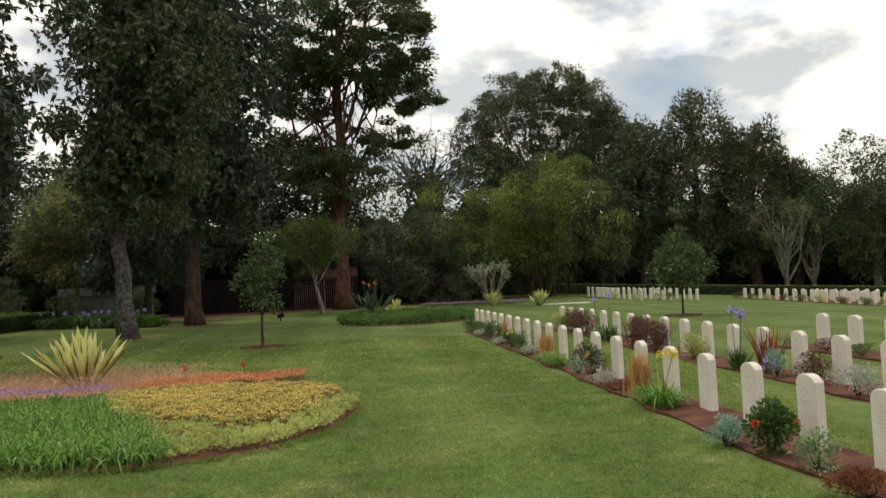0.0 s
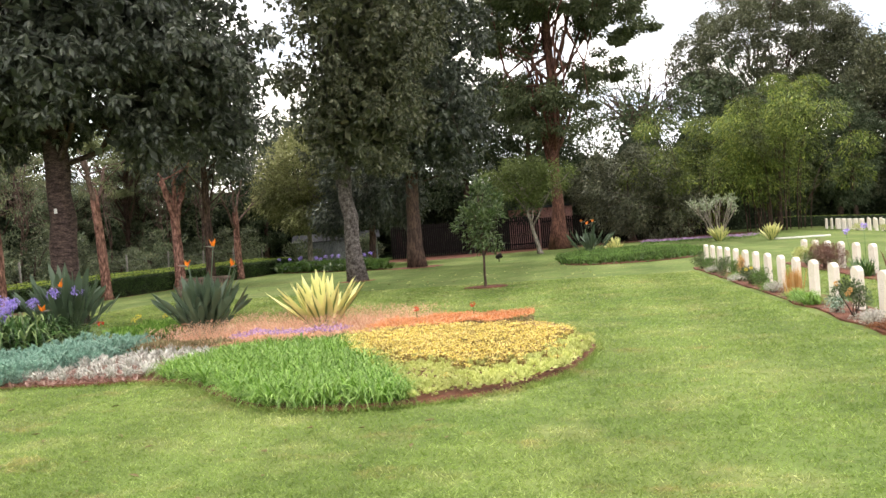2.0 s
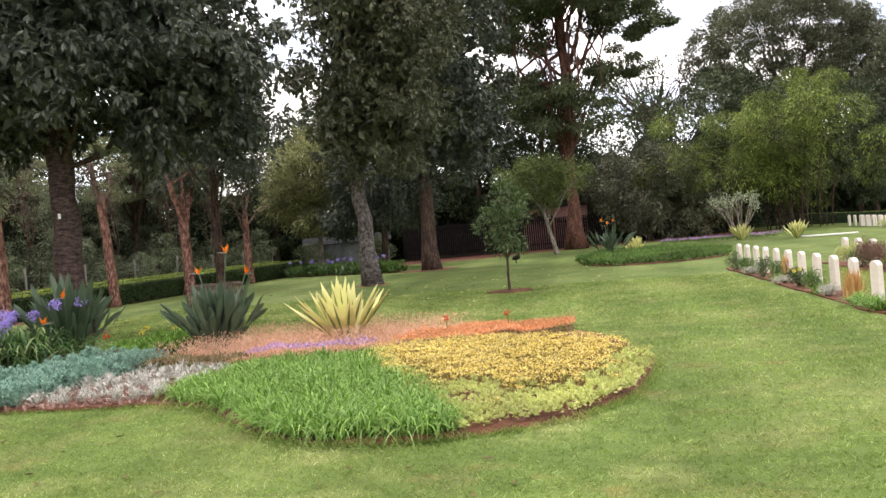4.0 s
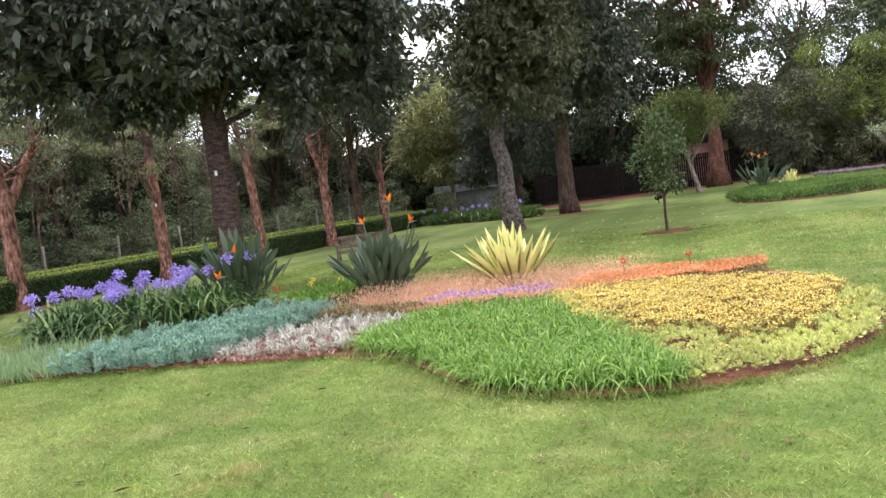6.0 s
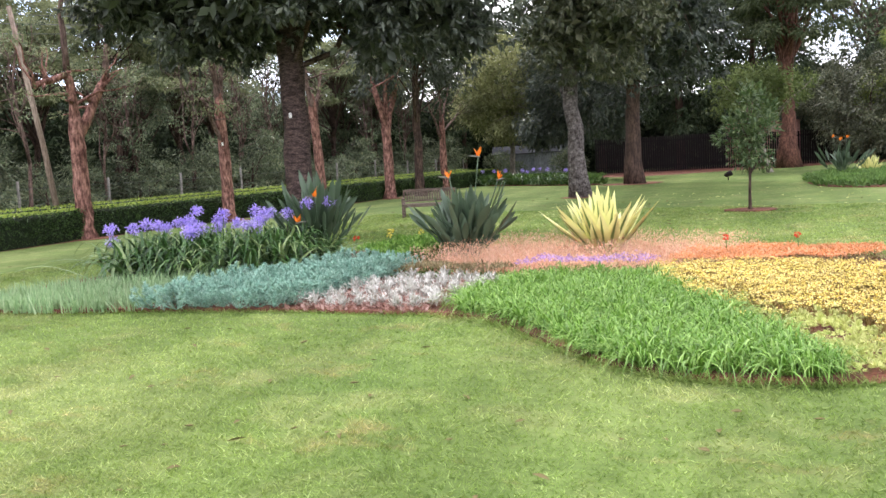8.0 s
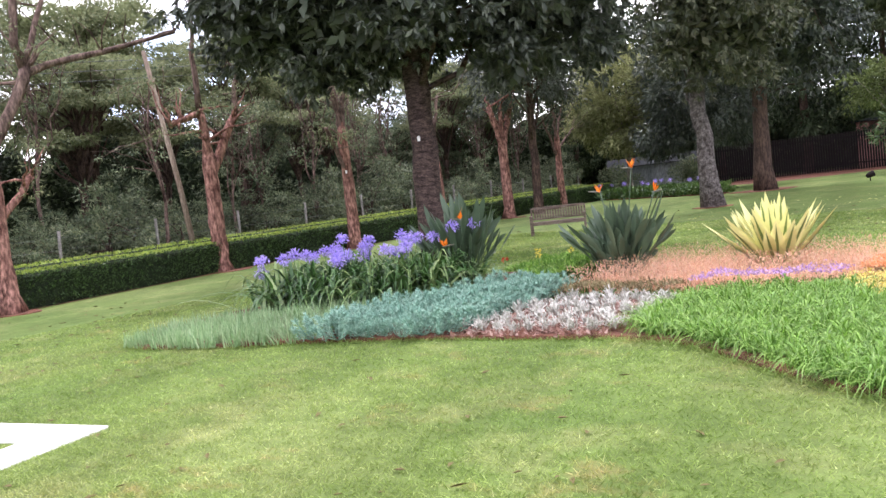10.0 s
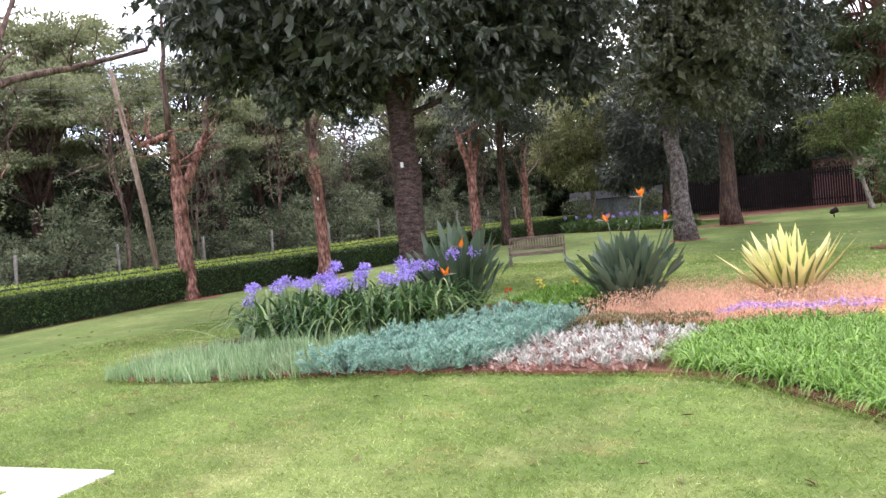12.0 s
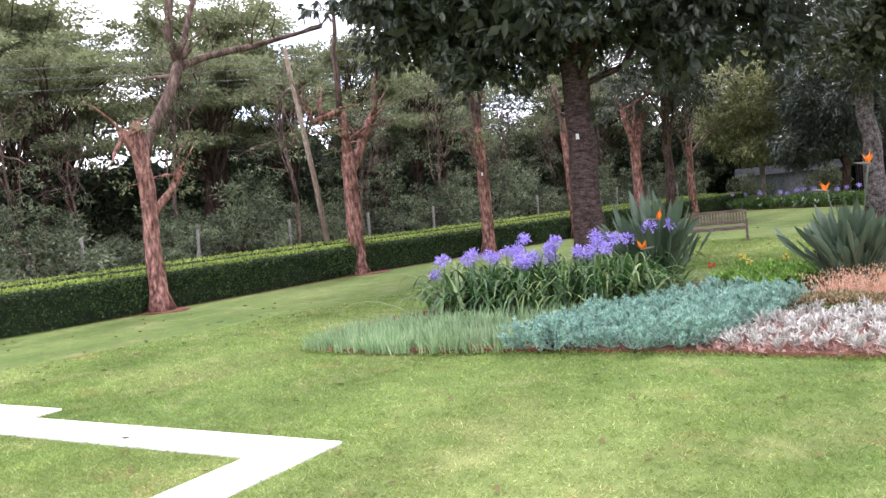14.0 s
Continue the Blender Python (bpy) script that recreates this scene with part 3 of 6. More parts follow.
def tree(name, at, label, line, radii, bark, shapes, clumps, per, leaf, size, slim=0.4, droop=0.5, spread=0.6, limbs=12, limb_r=0.07,
         shell=0.55, flat=1.0, sides=12, flare=1.35, group="", fork=0.5, twigs=0, fine=True, whorled=False, inner=0):
    """Trunk with limbs that run to the clumps of its crown, and the leaves. line: points of the trunk from its base."""
    root = thing(name, at, label, "tree", group)
    line = np.asarray(line, float)
    t = np.linspace(0, len(line) - 1, 14)
    pts = np.stack([np.interp(t, np.arange(len(line)), line[:, k]) for k in range(3)], 1)
    pts[1:-1, :2] += rng.normal(size=(12, 2)) * radii[0] * 0.12
    rr = np.interp(np.linspace(0, 1, 14), np.linspace(0, 1, len(radii)), radii)
    rr[0] *= flare
    rr[1] *= 1 + (flare - 1) * 0.25
    pieces = [tube(pts, rr, sides, 0.05, 3)]
    pieces[0][0][:, 2][pieces[0][0][:, 2] < 0.05] -= 0.08
    cs = crown_points(shapes, clumps, shell)
    for c in cs[rng.permutation(len(cs))[:limbs]]:
        s = rng.uniform(fork, 1.0)
        i = min(12, int(s * 13))
        r0 = min(rr[i] * 0.7, limb_r * rng.uniform(0.7, 1.5))
        p = bent(pts[i], c, 6, 0.25, 0.04)
        pieces.append(tube(p, np.linspace(r0, 0.012, 6), 6, 0.05))
        for _ in range(twigs):
            q = p[rng.integers(2, 6)]
            pieces.append(tube(bent(q, q + rng.normal(size=3) * spread * 1.6 + (0, 0, 0.3), 4, 0.3), np.linspace(r0 * 0.35, 0.008, 4), 4))
    part("trunk", smooth(mesh_of("trunk", *joined(pieces), bark)), root)
    if per:
        mid = cs.mean(0)
        if whorled:
            leaves = joined([sprays(cs, spread, per, size, slim, droop, mid, flat), inner_leaves(shapes, inner, size * 1.9)])
        else:
            leaves = foliage(cs, spread, per, size, slim, droop, mid, flat, fine)
        part("crown", mesh_of("crown", *leaves, leaf), root)
    return root


# the broad dark tree whose crown hangs over the flower bed
BIG = tree("avocado_tree", (-17.0, 20.65, 0), "tall broad tree with glossy dark drooping leaves and ring-scarred brown bark",
     [(0, 0, 0), (-0.05, 0.05, 2.5), (-0.12, 0.1, 5), (-0.1, 0.1, 9), (0, 0, 14)], [0.40, 0.36, 0.33, 0.28, 0.12], BARK_SCARRED,
     [(0.6, 0.3, 9.6, 6.0, 5.6, 4.4), (-3.4, -1.2, 7.2, 2.9, 2.9, 2.0), (3.5, 1.5, 7.0, 2.8, 2.8, 2.2), (1.0, -2.2, 6.8, 3.4, 2.4, 1.7), (-2.2, -3.6, 7.5, 2.5, 2.4, 1.8), (-2.3, -1.4, 5.5, 1.2, 1.2, 1.0), (2.5, 0.6, 5.4, 1.6, 1.5, 1.1), (4.6, 2.0, 5.3, 1.1, 1.1, 0.9), (-0.9, 0.6, 6.4, 1.6, 1.5, 1.2), (0.5, 0, 14, 4.4, 4.4, 3.6)],
     1000, 112, L_AVO, 0.25, 0.38, 0.62, 0.70, limbs=40, limb_r=0.10, fork=0.52, shell=0.45, flat=0.6, whorled=True, inner=16000)
part("tag", bm_mesh("tag", box(-0.04, 0.04, -0.01, 0.01, -0.07, 0.07, 0.004), WHITE_TAG), BIG, "small white tag nailed to the bark",
     pose(0.10, -0.36, 3.32, 0, 0, 12))
tree("slender_tree", (-24.6, 40.2, 0), "slender dark trunked tree standing before the hedge", [(0, 0, 0), (0.1, 0, 4), (0, 0.1, 9)], [0.24, 0.2, 0.1], BARK_DARK,
     [(0, 0, 9.0, 4.2, 4.2, 3.8)], 190, 64, L_AVO, 0.32, 0.42, 0.45, 0.7, limbs=12, shell=0.3)
tree("lichen_tree", (-13.7, 34.4, 0), "tall tree with lichen-spotted grey trunk and dark olive leaves",
     [(0, 0, 0), (-0.2, 0, 4), (-0.35, 0.1, 9), (-0.3, 0, 17)], [0.36, 0.30, 0.26, 0.10], BARK_GREY,
     [(1.3, 0, 11.5, 3.6, 4.0, 5.2), (0.9, -0.4, 6.9, 2.8, 2.6, 2.6), (1.2, 0, 18, 3.2, 3.4, 4.2), (-2.8, 0.5, 9.2, 0.9, 0.9, 0.7)],
     680, 96, L_AVO2, 0.26, 0.38, 0.5, 0.8, limbs=40, fork=0.3, shell=0.45, flat=0.55, whorled=True, inner=10000)
tree("dark_tree", (-14.5, 45.0, 0), "tall tree with red-brown trunk and hanging blue-green dark leaves",
     [(0, 0, 0), (0.1, 0, 5), (0.2, 0.1, 11), (0.2, 0, 22)], [0.42, 0.35, 0.28, 0.1], BARK_DARK,
     [(1.0, 0, 15.0, 4.6, 4.4, 6.5), (1.4, -0.6, 8.2, 3.9, 3.4, 4.0), (-1.4, 0, 9.5, 3.2, 3.0, 3.4), (0.5, 0, 22, 3.8, 3.8, 4.0)],
     600, 88, L_BLUEDARK, 0.32, 0.38, 0.8, 0.9, limbs=26, fork=0.3, shell=0.4, flat=0.65, whorled=True, inner=9000)
tree("red_trunk_tree", (-8.8, 60.2, 0), "very tall tree with stout red trunk and open layered crown",
     [(0, 0, 0), (0.1, 0, 5), (0.4, 0, 11), (0.2, 0, 17), (0.8, 0, 25)], [0.50, 0.38, 0.30, 0.24, 0.08], BARK_RUST,
     [(1.2, 0, 20.5, 6.4, 5.0, 5.6), (5.2, 0, 15.8, 2.9, 2.6, 2.0), (-3.0, 0, 16.5, 3.0, 3.0, 3.0), (3.2, 0.5, 12.5, 2.3, 2.3, 1.3), (-3.0, 1.0, 11.0, 2.8, 2.6, 2.0), (0.6, -1.2, 9.6, 3.2, 2.2, 2.0)],
     460, 96, L_CANOPY, 0.42, 0.45, 0.25, 0.9, flat=0.45, limbs=60, limb_r=0.11, fork=0.3, flare=1.7, twigs=1)
tree("small_light_tree", (-8.9, 53.0, 0), "small leaning tree with a light green spreading crown",
     [(0, 0, 0), (-0.5, 0, 2.2), (-0.9, 0, 4.5)], [0.14, 0.10, 0.05], BARK_PALE,
     [(-0.9, 0, 4.8, 2.3, 2.1, 1.3), (1.0, 0, 4.7, 1.5, 1.5, 0.8), (-0.6, 0, 3.6, 1.2, 1.1, 0.5)], 110, 40, L_LIGHT, 0.26, 0.5, 0.3, 0.6, limbs=14, fork=0.4)


def sapling(at, label, h, shapes, leaf, clumps, size):
    disc = [(at[0] + 0.75 * math.cos(a) * (1 + 0.1 * math.sin(3 * a)), at[1] + 0.62 * math.sin(a)) for a in np.linspace(0, 2 * math.pi, 9)[:-1]]
    soil_bed("tree_ring", disc, "round ring of bare red soil round a young tree", 0.04)
    return tree("young_tree", at, label, [(0, 0, 0), (0.02, 0, h * 0.4), (-0.03, 0, h * 0.9)], [0.042, 0.034, 0.013], BARK_DARK, shapes, clumps, 44, leaf, size,
                0.42, -0.15, 0.26, limbs=16, limb_r=0.02, shell=0.2, sides=8, fork=0.35, fine=False)


sapling((-5.8, 25.8, 0.0), "young broadleaf tree with upright glossy leaves on thin trunk", 3.2,
        [(0.05, 0, 2.2, 0.78, 0.75, 0.85), (0.1, 0, 1.5, 0.55, 0.55, 0.4), (0.1, 0, 3.0, 0.34, 0.34, 0.4)], L_SAPLING, 56, 0.15)
sapling((8.7, 32.3, 0.0), "young bushy tree with mid-green leaves among the graves", 3.9,
        [(0.0, 0, 1.85, 1.2, 1.15, 0.85), (0, 0, 2.5, 0.75, 0.75, 0.5), (-0.05, 0, 3.5, 0.2, 0.2, 0.6)], L_SAPLING, 120, 0.15)


def red_tree(at, label, line, radii, forks, leaves):
    """A lopped tree with peeling red bark: stubs and bare limbs, few leaves."""
    root = thing("lopped_red_tree", at, label, "tree", "lopped trees along the hedge")
    local = np.random.default_rng(int(abs(at[1]) * 100))
    line = np.asarray(line, float)
    line = np.vstack([line, line[-1] + (0, 0, 0.45)])
    radii = [*radii[:-1], radii[-1] * 0.95, radii[-1] * 0.4]
    n = 14
    t = np.linspace(0, len(line) - 1, n)
    pts = np.stack([np.interp(t, np.arange(len(line)), line[:, k]) for k in range(3)], 1)
    rr = np.interp(np.linspace(0, 1, n), np.linspace(0, 1, len(radii)), radii)
    rr[0] *= 1.5
    pts[0, 2] -= 0.08
    part("trunk", smooth(mesh_of("trunk", *tube(pts, rr, 14, 0.09, 5), BARK_RED)), root, "peeling red-brown trunk")
    ends = []
    for a, b, r0, r1 in forks:
        a = np.array(a) - (0, 0, 0.3 if a[2] < 4.6 else 0.0)
        p = bent(a, b, 7, 0.12, 0.02, local)
        limb = [tube(p, np.linspace(r0, r1, 7), 8, 0.07)]
        for _ in range(6):
            q = p[local.integers(3, 7)]
            e = q + local.normal(size=3) * (0.7, 0.7, 0.5) + (0, 0, 0.5)
            limb.append(tube(bent(q, e, 5, 0.3, 0, local), np.linspace(r1 * 0.55, 0.01, 5), 5))
            ends.append(e)
        part("limb", smooth(mesh_of("limb", *joined(limb), BARK_RED if b[2] < 6.1 and r0 > 0.1 else BARK_LIMB)), root)
    ends = np.array(ends)
    part("foliage", mesh_of("foliage", *foliage(ends, 0.55, leaves * 2, 0.15, 0.42, 0.1, None, 0.35, True), L_ACACIA), root, "thin feathery new shoots")
    return root


red_tree((-24.15, 12.35, 0), "lopped tree with peeling red bark and dark upper limbs", [(0, 0, 0), (0, -0.05, 1.5), (0, 0.0, 2.9), (0, -0.1, 4.2)], [0.25, 0.2, 0.19, 0.22],
         [((0, 0.1, 2.7), (0, 1.0, 3.4), 0.11, 0.08), ((0, -0.1, 4.0), (0, -0.5, 4.4), 0.15, 0.12), ((0, 0, 4.1), (0, 1.25, 6.2), 0.17, 0.13),
          ((0, 1.2, 6.1), (0, 1.1, 10.5), 0.12, 0.05), ((0, 1.2, 6.0), (0.3, 5.8, 7.4), 0.11, 0.05), ((0, 1.2, 6.3), (-0.3, 2.6, 9.5), 0.09, 0.04)], 16)
red_tree((-25.3, 19.95, 0), "lopped tree with peeling red bark, forked in two", [(0, 0, 0), (0, 0.0, 1.8), (0, 0.05, 3.7)], [0.28, 0.25, 0.24],
         [((0, 0.05, 3.6), (0, -0.1, 5.3), 0.16, 0.12), ((0, -0.1, 5.2), (0, -1.3, 4.8), 0.12, 0.09), ((0, 0.1, 3.6), (0, 1.4, 5.2), 0.17, 0.12),
          ((0, 1.35, 5.1), (0, 1.7, 6.6), 0.12, 0.07), ((0, -0.1, 5.3), (0, 0.1, 9.0), 0.11, 0.04)], 14)
red_tree((-24.7, 25.9, 0), "lopped tree with peeling red bark beside the hedge", [(0, 0, 0), (0, 0.05, 2.2), (0, 0.0, 4.4)], [0.24, 0.21, 0.2],
         [((0, 0, 4.3), (0, -0.3, 6.2), 0.15, 0.1), ((0, 0, 3.2), (0.1, -1.0, 4.6), 0.09, 0.06), ((0, 0, 4.3), (0, 0.6, 6.4), 0.11, 0.06)], 18)
red_tree((-25.0, 32.3, 0), "lopped tree with slim red trunk beside the hedge", [(0, 0, 0), (0, -0.1, 2.2), (0, -0.3, 4.6)], [0.22, 0.2, 0.19],
         [((0, -0.3, 4.5), (0, -0.8, 6.4), 0.13, 0.1), ((0, -0.3, 4.2), (0, 0.5, 6.0), 0.1, 0.06)], 14)
red_tree((-25.3, 38.4, 0), "lopped tree with red trunk forked into stubs", [(0, 0, 0), (0, 0.05, 2.0), (0, 0.0, 3.7)], [0.28, 0.24, 0.24],
         [((0, 0, 3.6), (0, -0.9, 5.6), 0.17, 0.13), ((0, 0.0, 3.6), (0, 1.1, 5.6), 0.17, 0.12), ((0, 0.0, 3.6), (0, 0.2, 5.9), 0.13, 0.1)], 14)
red_tree((-26.0, 45.6, 0), "bare lopped tree with tangled grey twigs", [(0, 0, 0), (0, 0.0, 2.0), (0, 0.05, 4.0)], [0.24, 0.2, 0.17],
         [((0, 0, 3.2), (0, -1.5, 5.2), 0.09, 0.04), ((0, 0, 3.9), (0, 1.2, 6.2), 0.09, 0.04), ((0, 0, 3.6), (0, 2.2, 4.6), 0.08, 0.03), ((0, 0, 4), (0, -0.4, 6.6), 0.1, 0.04)], 5)

for at, z in (((-24.7, 25.9), 2.92), ((-25.0, 32.3), 2.75)):
    solo("tree_tag", bm_mesh("tree_tag", box(-0.035, 0.035, -0.008, 0.008, -0.06, 0.06, 0.004), WHITE_TAG), "small white tag nailed to a red trunk", "tag", "tags on trunks",
         at=(at[0] + 0.138, at[1] - 0.163, z), turn=40)

for x, y, r in ((-24.0, 12.35, 0.7), (-25.1, 19.95, 0.85), (-24.5, 25.9, 0.6), (-25.1, 38.4, 0.7), (-17.0, 20.65, 0.9), (-13.7, 34.4, 0.8), (-14.5, 45.0, 1.6)):
    soil_bed("tree_foot_earth", [(x + r * math.cos(a) * rng.uniform(0.8, 1.2), y + r * math.sin(a) * rng.uniform(0.8, 1.2)) for a in np.linspace(0, 6.283, 10)[:-1]], "bare red earth round a tree foot", 0.02)

# far trees
tree("round_tree", (8.6, 94.5, 0), "large round-crowned tree with dark airy foliage", [(0, 0, 0), (0, 0, 6), (0.4, 0, 13)], [0.9, 0.7, 0.5], BARK_DARK,
     [(0.8, 0, 17.8, 8.6, 8.0, 6.6), (-6.0, 0, 14.0, 3.2, 3.2, 2.6), (5.8, 0, 16.0, 4.4, 4.0, 3.8)], 900, 90, L_AVO2, 0.36, 0.5, 0.1, 0.95, flat=0.7, limbs=60, limb_r=0.16, shell=0.75, fork=0.5)
for x, y, h, w in ((22.5, 82, 19.8, 4.6), (17.5, 84, 17.2, 3.6), (27.5, 81, 16.5, 4.0), (31.0, 80, 12.5, 2.8)):
    tree("cypress_like_tree", (x, y, 0), "tall dense dark tree with ragged spires", [(0, 0, 0), (0, 0, h * 0.5), (0, 0, h * 0.93)], [0.45, 0.3, 0.06], BARK_DARK,
         [(0, 0, h * 0.52, w, w, h * 0.36), (w * 0.15, 0, h * 0.78, w * 0.62, w * 0.6, h * 0.2), (-w * 0.4, 0, h * 0.68, w * 0.5, w * 0.5, h * 0.2), (0, 0, h * 0.9, w * 0.3, w * 0.3, h * 0.1)],
         270, 48, L_AVO2, 0.48, 0.45, -0.1, 0.95, limbs=14, group="dark trees beyond the graves")
for x, y, h, w in ((37.0, 77, 14.6, 5.5), (44.0, 70, 15.5, 6.5), (41, 82, 12, 5.0)):
    tree("spreading_tree", (x, y, 0), "broad tree with brown-green open foliage", [(0, 0, 0), (0, 0, h * 0.4), (0.5, 0, h * 0.7)], [0.4, 0.3, 0.15], BARK_PALE,
         [(0, 0, h * 0.68, w, w, h * 0.28), (0, 0, h * 0.36, w * 0.8, w * 0.8, h * 0.25)], 210, 50, L_CANOPY, 0.45, 0.45, 0.2, 1.0, limbs=24, limb_r=0.14, fork=0.3)
for x, y in ((28.3, 76.0), (31.5, 78.0)):
    tree("bare_tree", (x, y, 0), "pale forked tree with sparse leaves", [(0, 0, 0), (0.2, 0, 3), (0, 0, 6)], [0.22, 0.16, 0.08], BARK_PALE,
         [(0, 0, 6.5, 3.0, 3.0, 2.2)], 60, 22, L_ACACIA, 0.3, 0.4, 0.2, 0.7, limbs=30, limb_r=0.09, fork=0.15)
tree("bare_tree", (-4.6, 96.0, 0), "tall bare-branched tree against the sky", [(0, 0, 0), (0, 0, 8), (0.3, 0, 14)], [0.5, 0.4, 0.2], BARK_DARK,
     [(0, 0, 15.5, 6.0, 4.5, 4.0)], 130, 8, L_CANOPY, 0.5, 0.45, 0.2, 1.1, limbs=70, limb_r=0.16, fork=0.45, twigs=2)


def plumes(centres, radius, per):
    """Rounded drooping heads of narrow leaves, thickest on their skins."""
    n = len(centres) * per
    d = unit(rng.normal(size=(n, 3)) + (0, 0, 0.3))
    size = radius * rng.uniform(0.65, 1.25, len(centres)).repeat(per)[:, None]
    P = centres.repeat(per, 0) + d * rng.random((n, 1)) ** 0.28 * size * (1, 1, 0.75)
    D = d * (0.8, 0.8, 0.3) + rng.normal(size=(n, 3)) * 0.3 + (0, 0, -0.55)
    return leaf_tris(P, D, rng.uniform(0.2, 0.38, n), rng.uniform(0.045, 0.08, n))


def bamboo(at, label, n, rx, ry, h):
    """A bamboo clump: arching canes with plumes of fine leaves."""
    root = thing("bamboo_clump", at, label, "bamboo")
    heads, lower = [], []
    for _ in range(n):
        a, r = rng.random() * 6.283, rng.random() ** 0.5
        base = np.array([math.cos(a) * r * rx * 0.45, math.sin(a) * r * ry * 0.45, -0.05])
        hh = h * rng.uniform(0.42, 1.1) * (1.1 - 0.25 * r)
        out = np.array([math.cos(a), math.sin(a), 0]) * rx * (0.25 + 0.45 * r)
        s = np.linspace(0, 1, 8)[:, None]
        p = base + np.array([0, 0, hh]) * (1.25 * s - 0.25 * s ** 3) + out * s ** 2.4
        p[:, 2] -= hh * 0.14 * np.clip(s[:, 0] - 0.7, 0, 1) * 3
        part("cane", mesh_of("cane", *tube(p, np.linspace(0.05, 0.012, 8), 5), BARK_DARK), root)
        for k in (7,):
            heads.append(p[k] + rng.normal(size=3) * (0.3, 0.3, 0.2))
        for k in (2, 4, 5):
            lower.append(p[k] + rng.normal(size=3) * (0.5, 0.5, 0.3))
    leaves = joined([plumes(np.array(heads), 1.5, 760), plumes(np.array(lower), 0.8, 70)])
    part("foliage", mesh_of("foliage", *leaves, L_BAMBOO), root, "feathery bright green leaf plumes")
    return root


bamboo((6.6, 68.5, 0), "large clump of arching yellow-green bamboo", 36, 5.4, 4.0, 11.0)
bamboo((0.6, 69.0, 0), "large clump of arching yellow-green bamboo", 32, 5.0, 4.0, 10.0)
tree("dark_shrub_tree", (-4.2, 67.0, 0), "dense dark green shrubby tree beside the bamboo", [(0, 0, 0), (0, 0, 2), (0, 0, 4)], [0.3, 0.2, 0.1], BARK_DARK,
     [(0, 0, 4.0, 4.6, 3.8, 3.2), (2.0, 0, 2.2, 3.4, 3.0, 2.2)], 230, 60, L_AVO2, 0.36, 0.4, 0.4, 0.8, limbs=8)


# woods beyond the hedge: a few kinds, repeated
def wood_kind(kind):
    if kind == "tall":
        return tree("woodland_tree", (-40, 20, 0), "tall woodland tree with grey-green leaves, patched dark for shaded depth", [(0, 0, 0), (0.3, 0, 5), (0, 0.3, 11)], [0.28, 0.22, 0.1], BARK_DARK,
                    [(0, 0, 10.5, 3.6, 3.6, 2.6), (1.5, 0.5, 7.0, 2.4, 2.4, 1.4), (-1.8, -0.5, 8.2, 2.2, 2.2, 1.3)], 130, 48, L_FOREST, 0.34, 0.42, 0.2, 0.8,
                    limbs=26, limb_r=0.1, fork=0.3, flat=0.6, group="woods beyond the hedge")
    if kind == "flat":
        return tree("acacia_tree", (-50, 20, 0), "flat-topped acacia with feathery layered leaves", [(0, 0, 0), (0.5, 0, 5), (0.2, 0.6, 11)], [0.24, 0.18, 0.08], BARK_DARK,
                    [(0, 0, 12.2, 4.8, 4.8, 0.9), (2.5, 0, 10.3, 3.0, 3.0, 0.6), (-2.8, 1.0, 9.4, 2.8, 2.8, 0.6), (0.5, -1.5, 8.0, 2.8, 2.5, 0.5)], 170, 64, L_ACACIA, 0.33, 0.5, 0.1, 0.9,
                    limbs=40, limb_r=0.08, fork=0.45, flat=0.28, shell=0.2, group="woods beyond the hedge")
    if kind == "thin":
        return tree("woodland_sapling", (-31, 20, 0), "thin bare-stemmed tree at the wood's edge", [(0, 0, 0), (0.2, 0.1, 3), (-0.1, 0.3, 6), (0.3, 0.2, 8.5)], [0.085, 0.065, 0.05, 0.02], BARK_LIMB,
                    [(0.2, 0.2, 7.4, 1.7, 1.7, 1.5), (-0.4, 0.2, 4.8, 1.3, 1.2, 0.8)], 34, 18, L_FOREST, 0.22, 0.45, 0.1, 0.55, limbs=20, limb_r=0.03, fork=0.3, flat=0.4, sides=7, twigs=1, group="thin trees at the wood's edge")
    return tree("woodland_shrub", (-36, 20, 0), "dense undergrowth shrub with mixed green leaves", [(0, 0, 0), (0, 0, 1), (0.1, 0, 2)], [0.08, 0.06, 0.03], BARK_DARK,
                [(0, 0, 1.5, 2.4, 2.0, 1.4), (1.2, 0.4, 2.6, 1.2, 1.2, 0.9)], 56, 40, L_FOREST, 0.24, 0.45, 0.2, 0.5, flat=0.6, limbs=6, shell=0.4, group="undergrowth beyond the hedge")


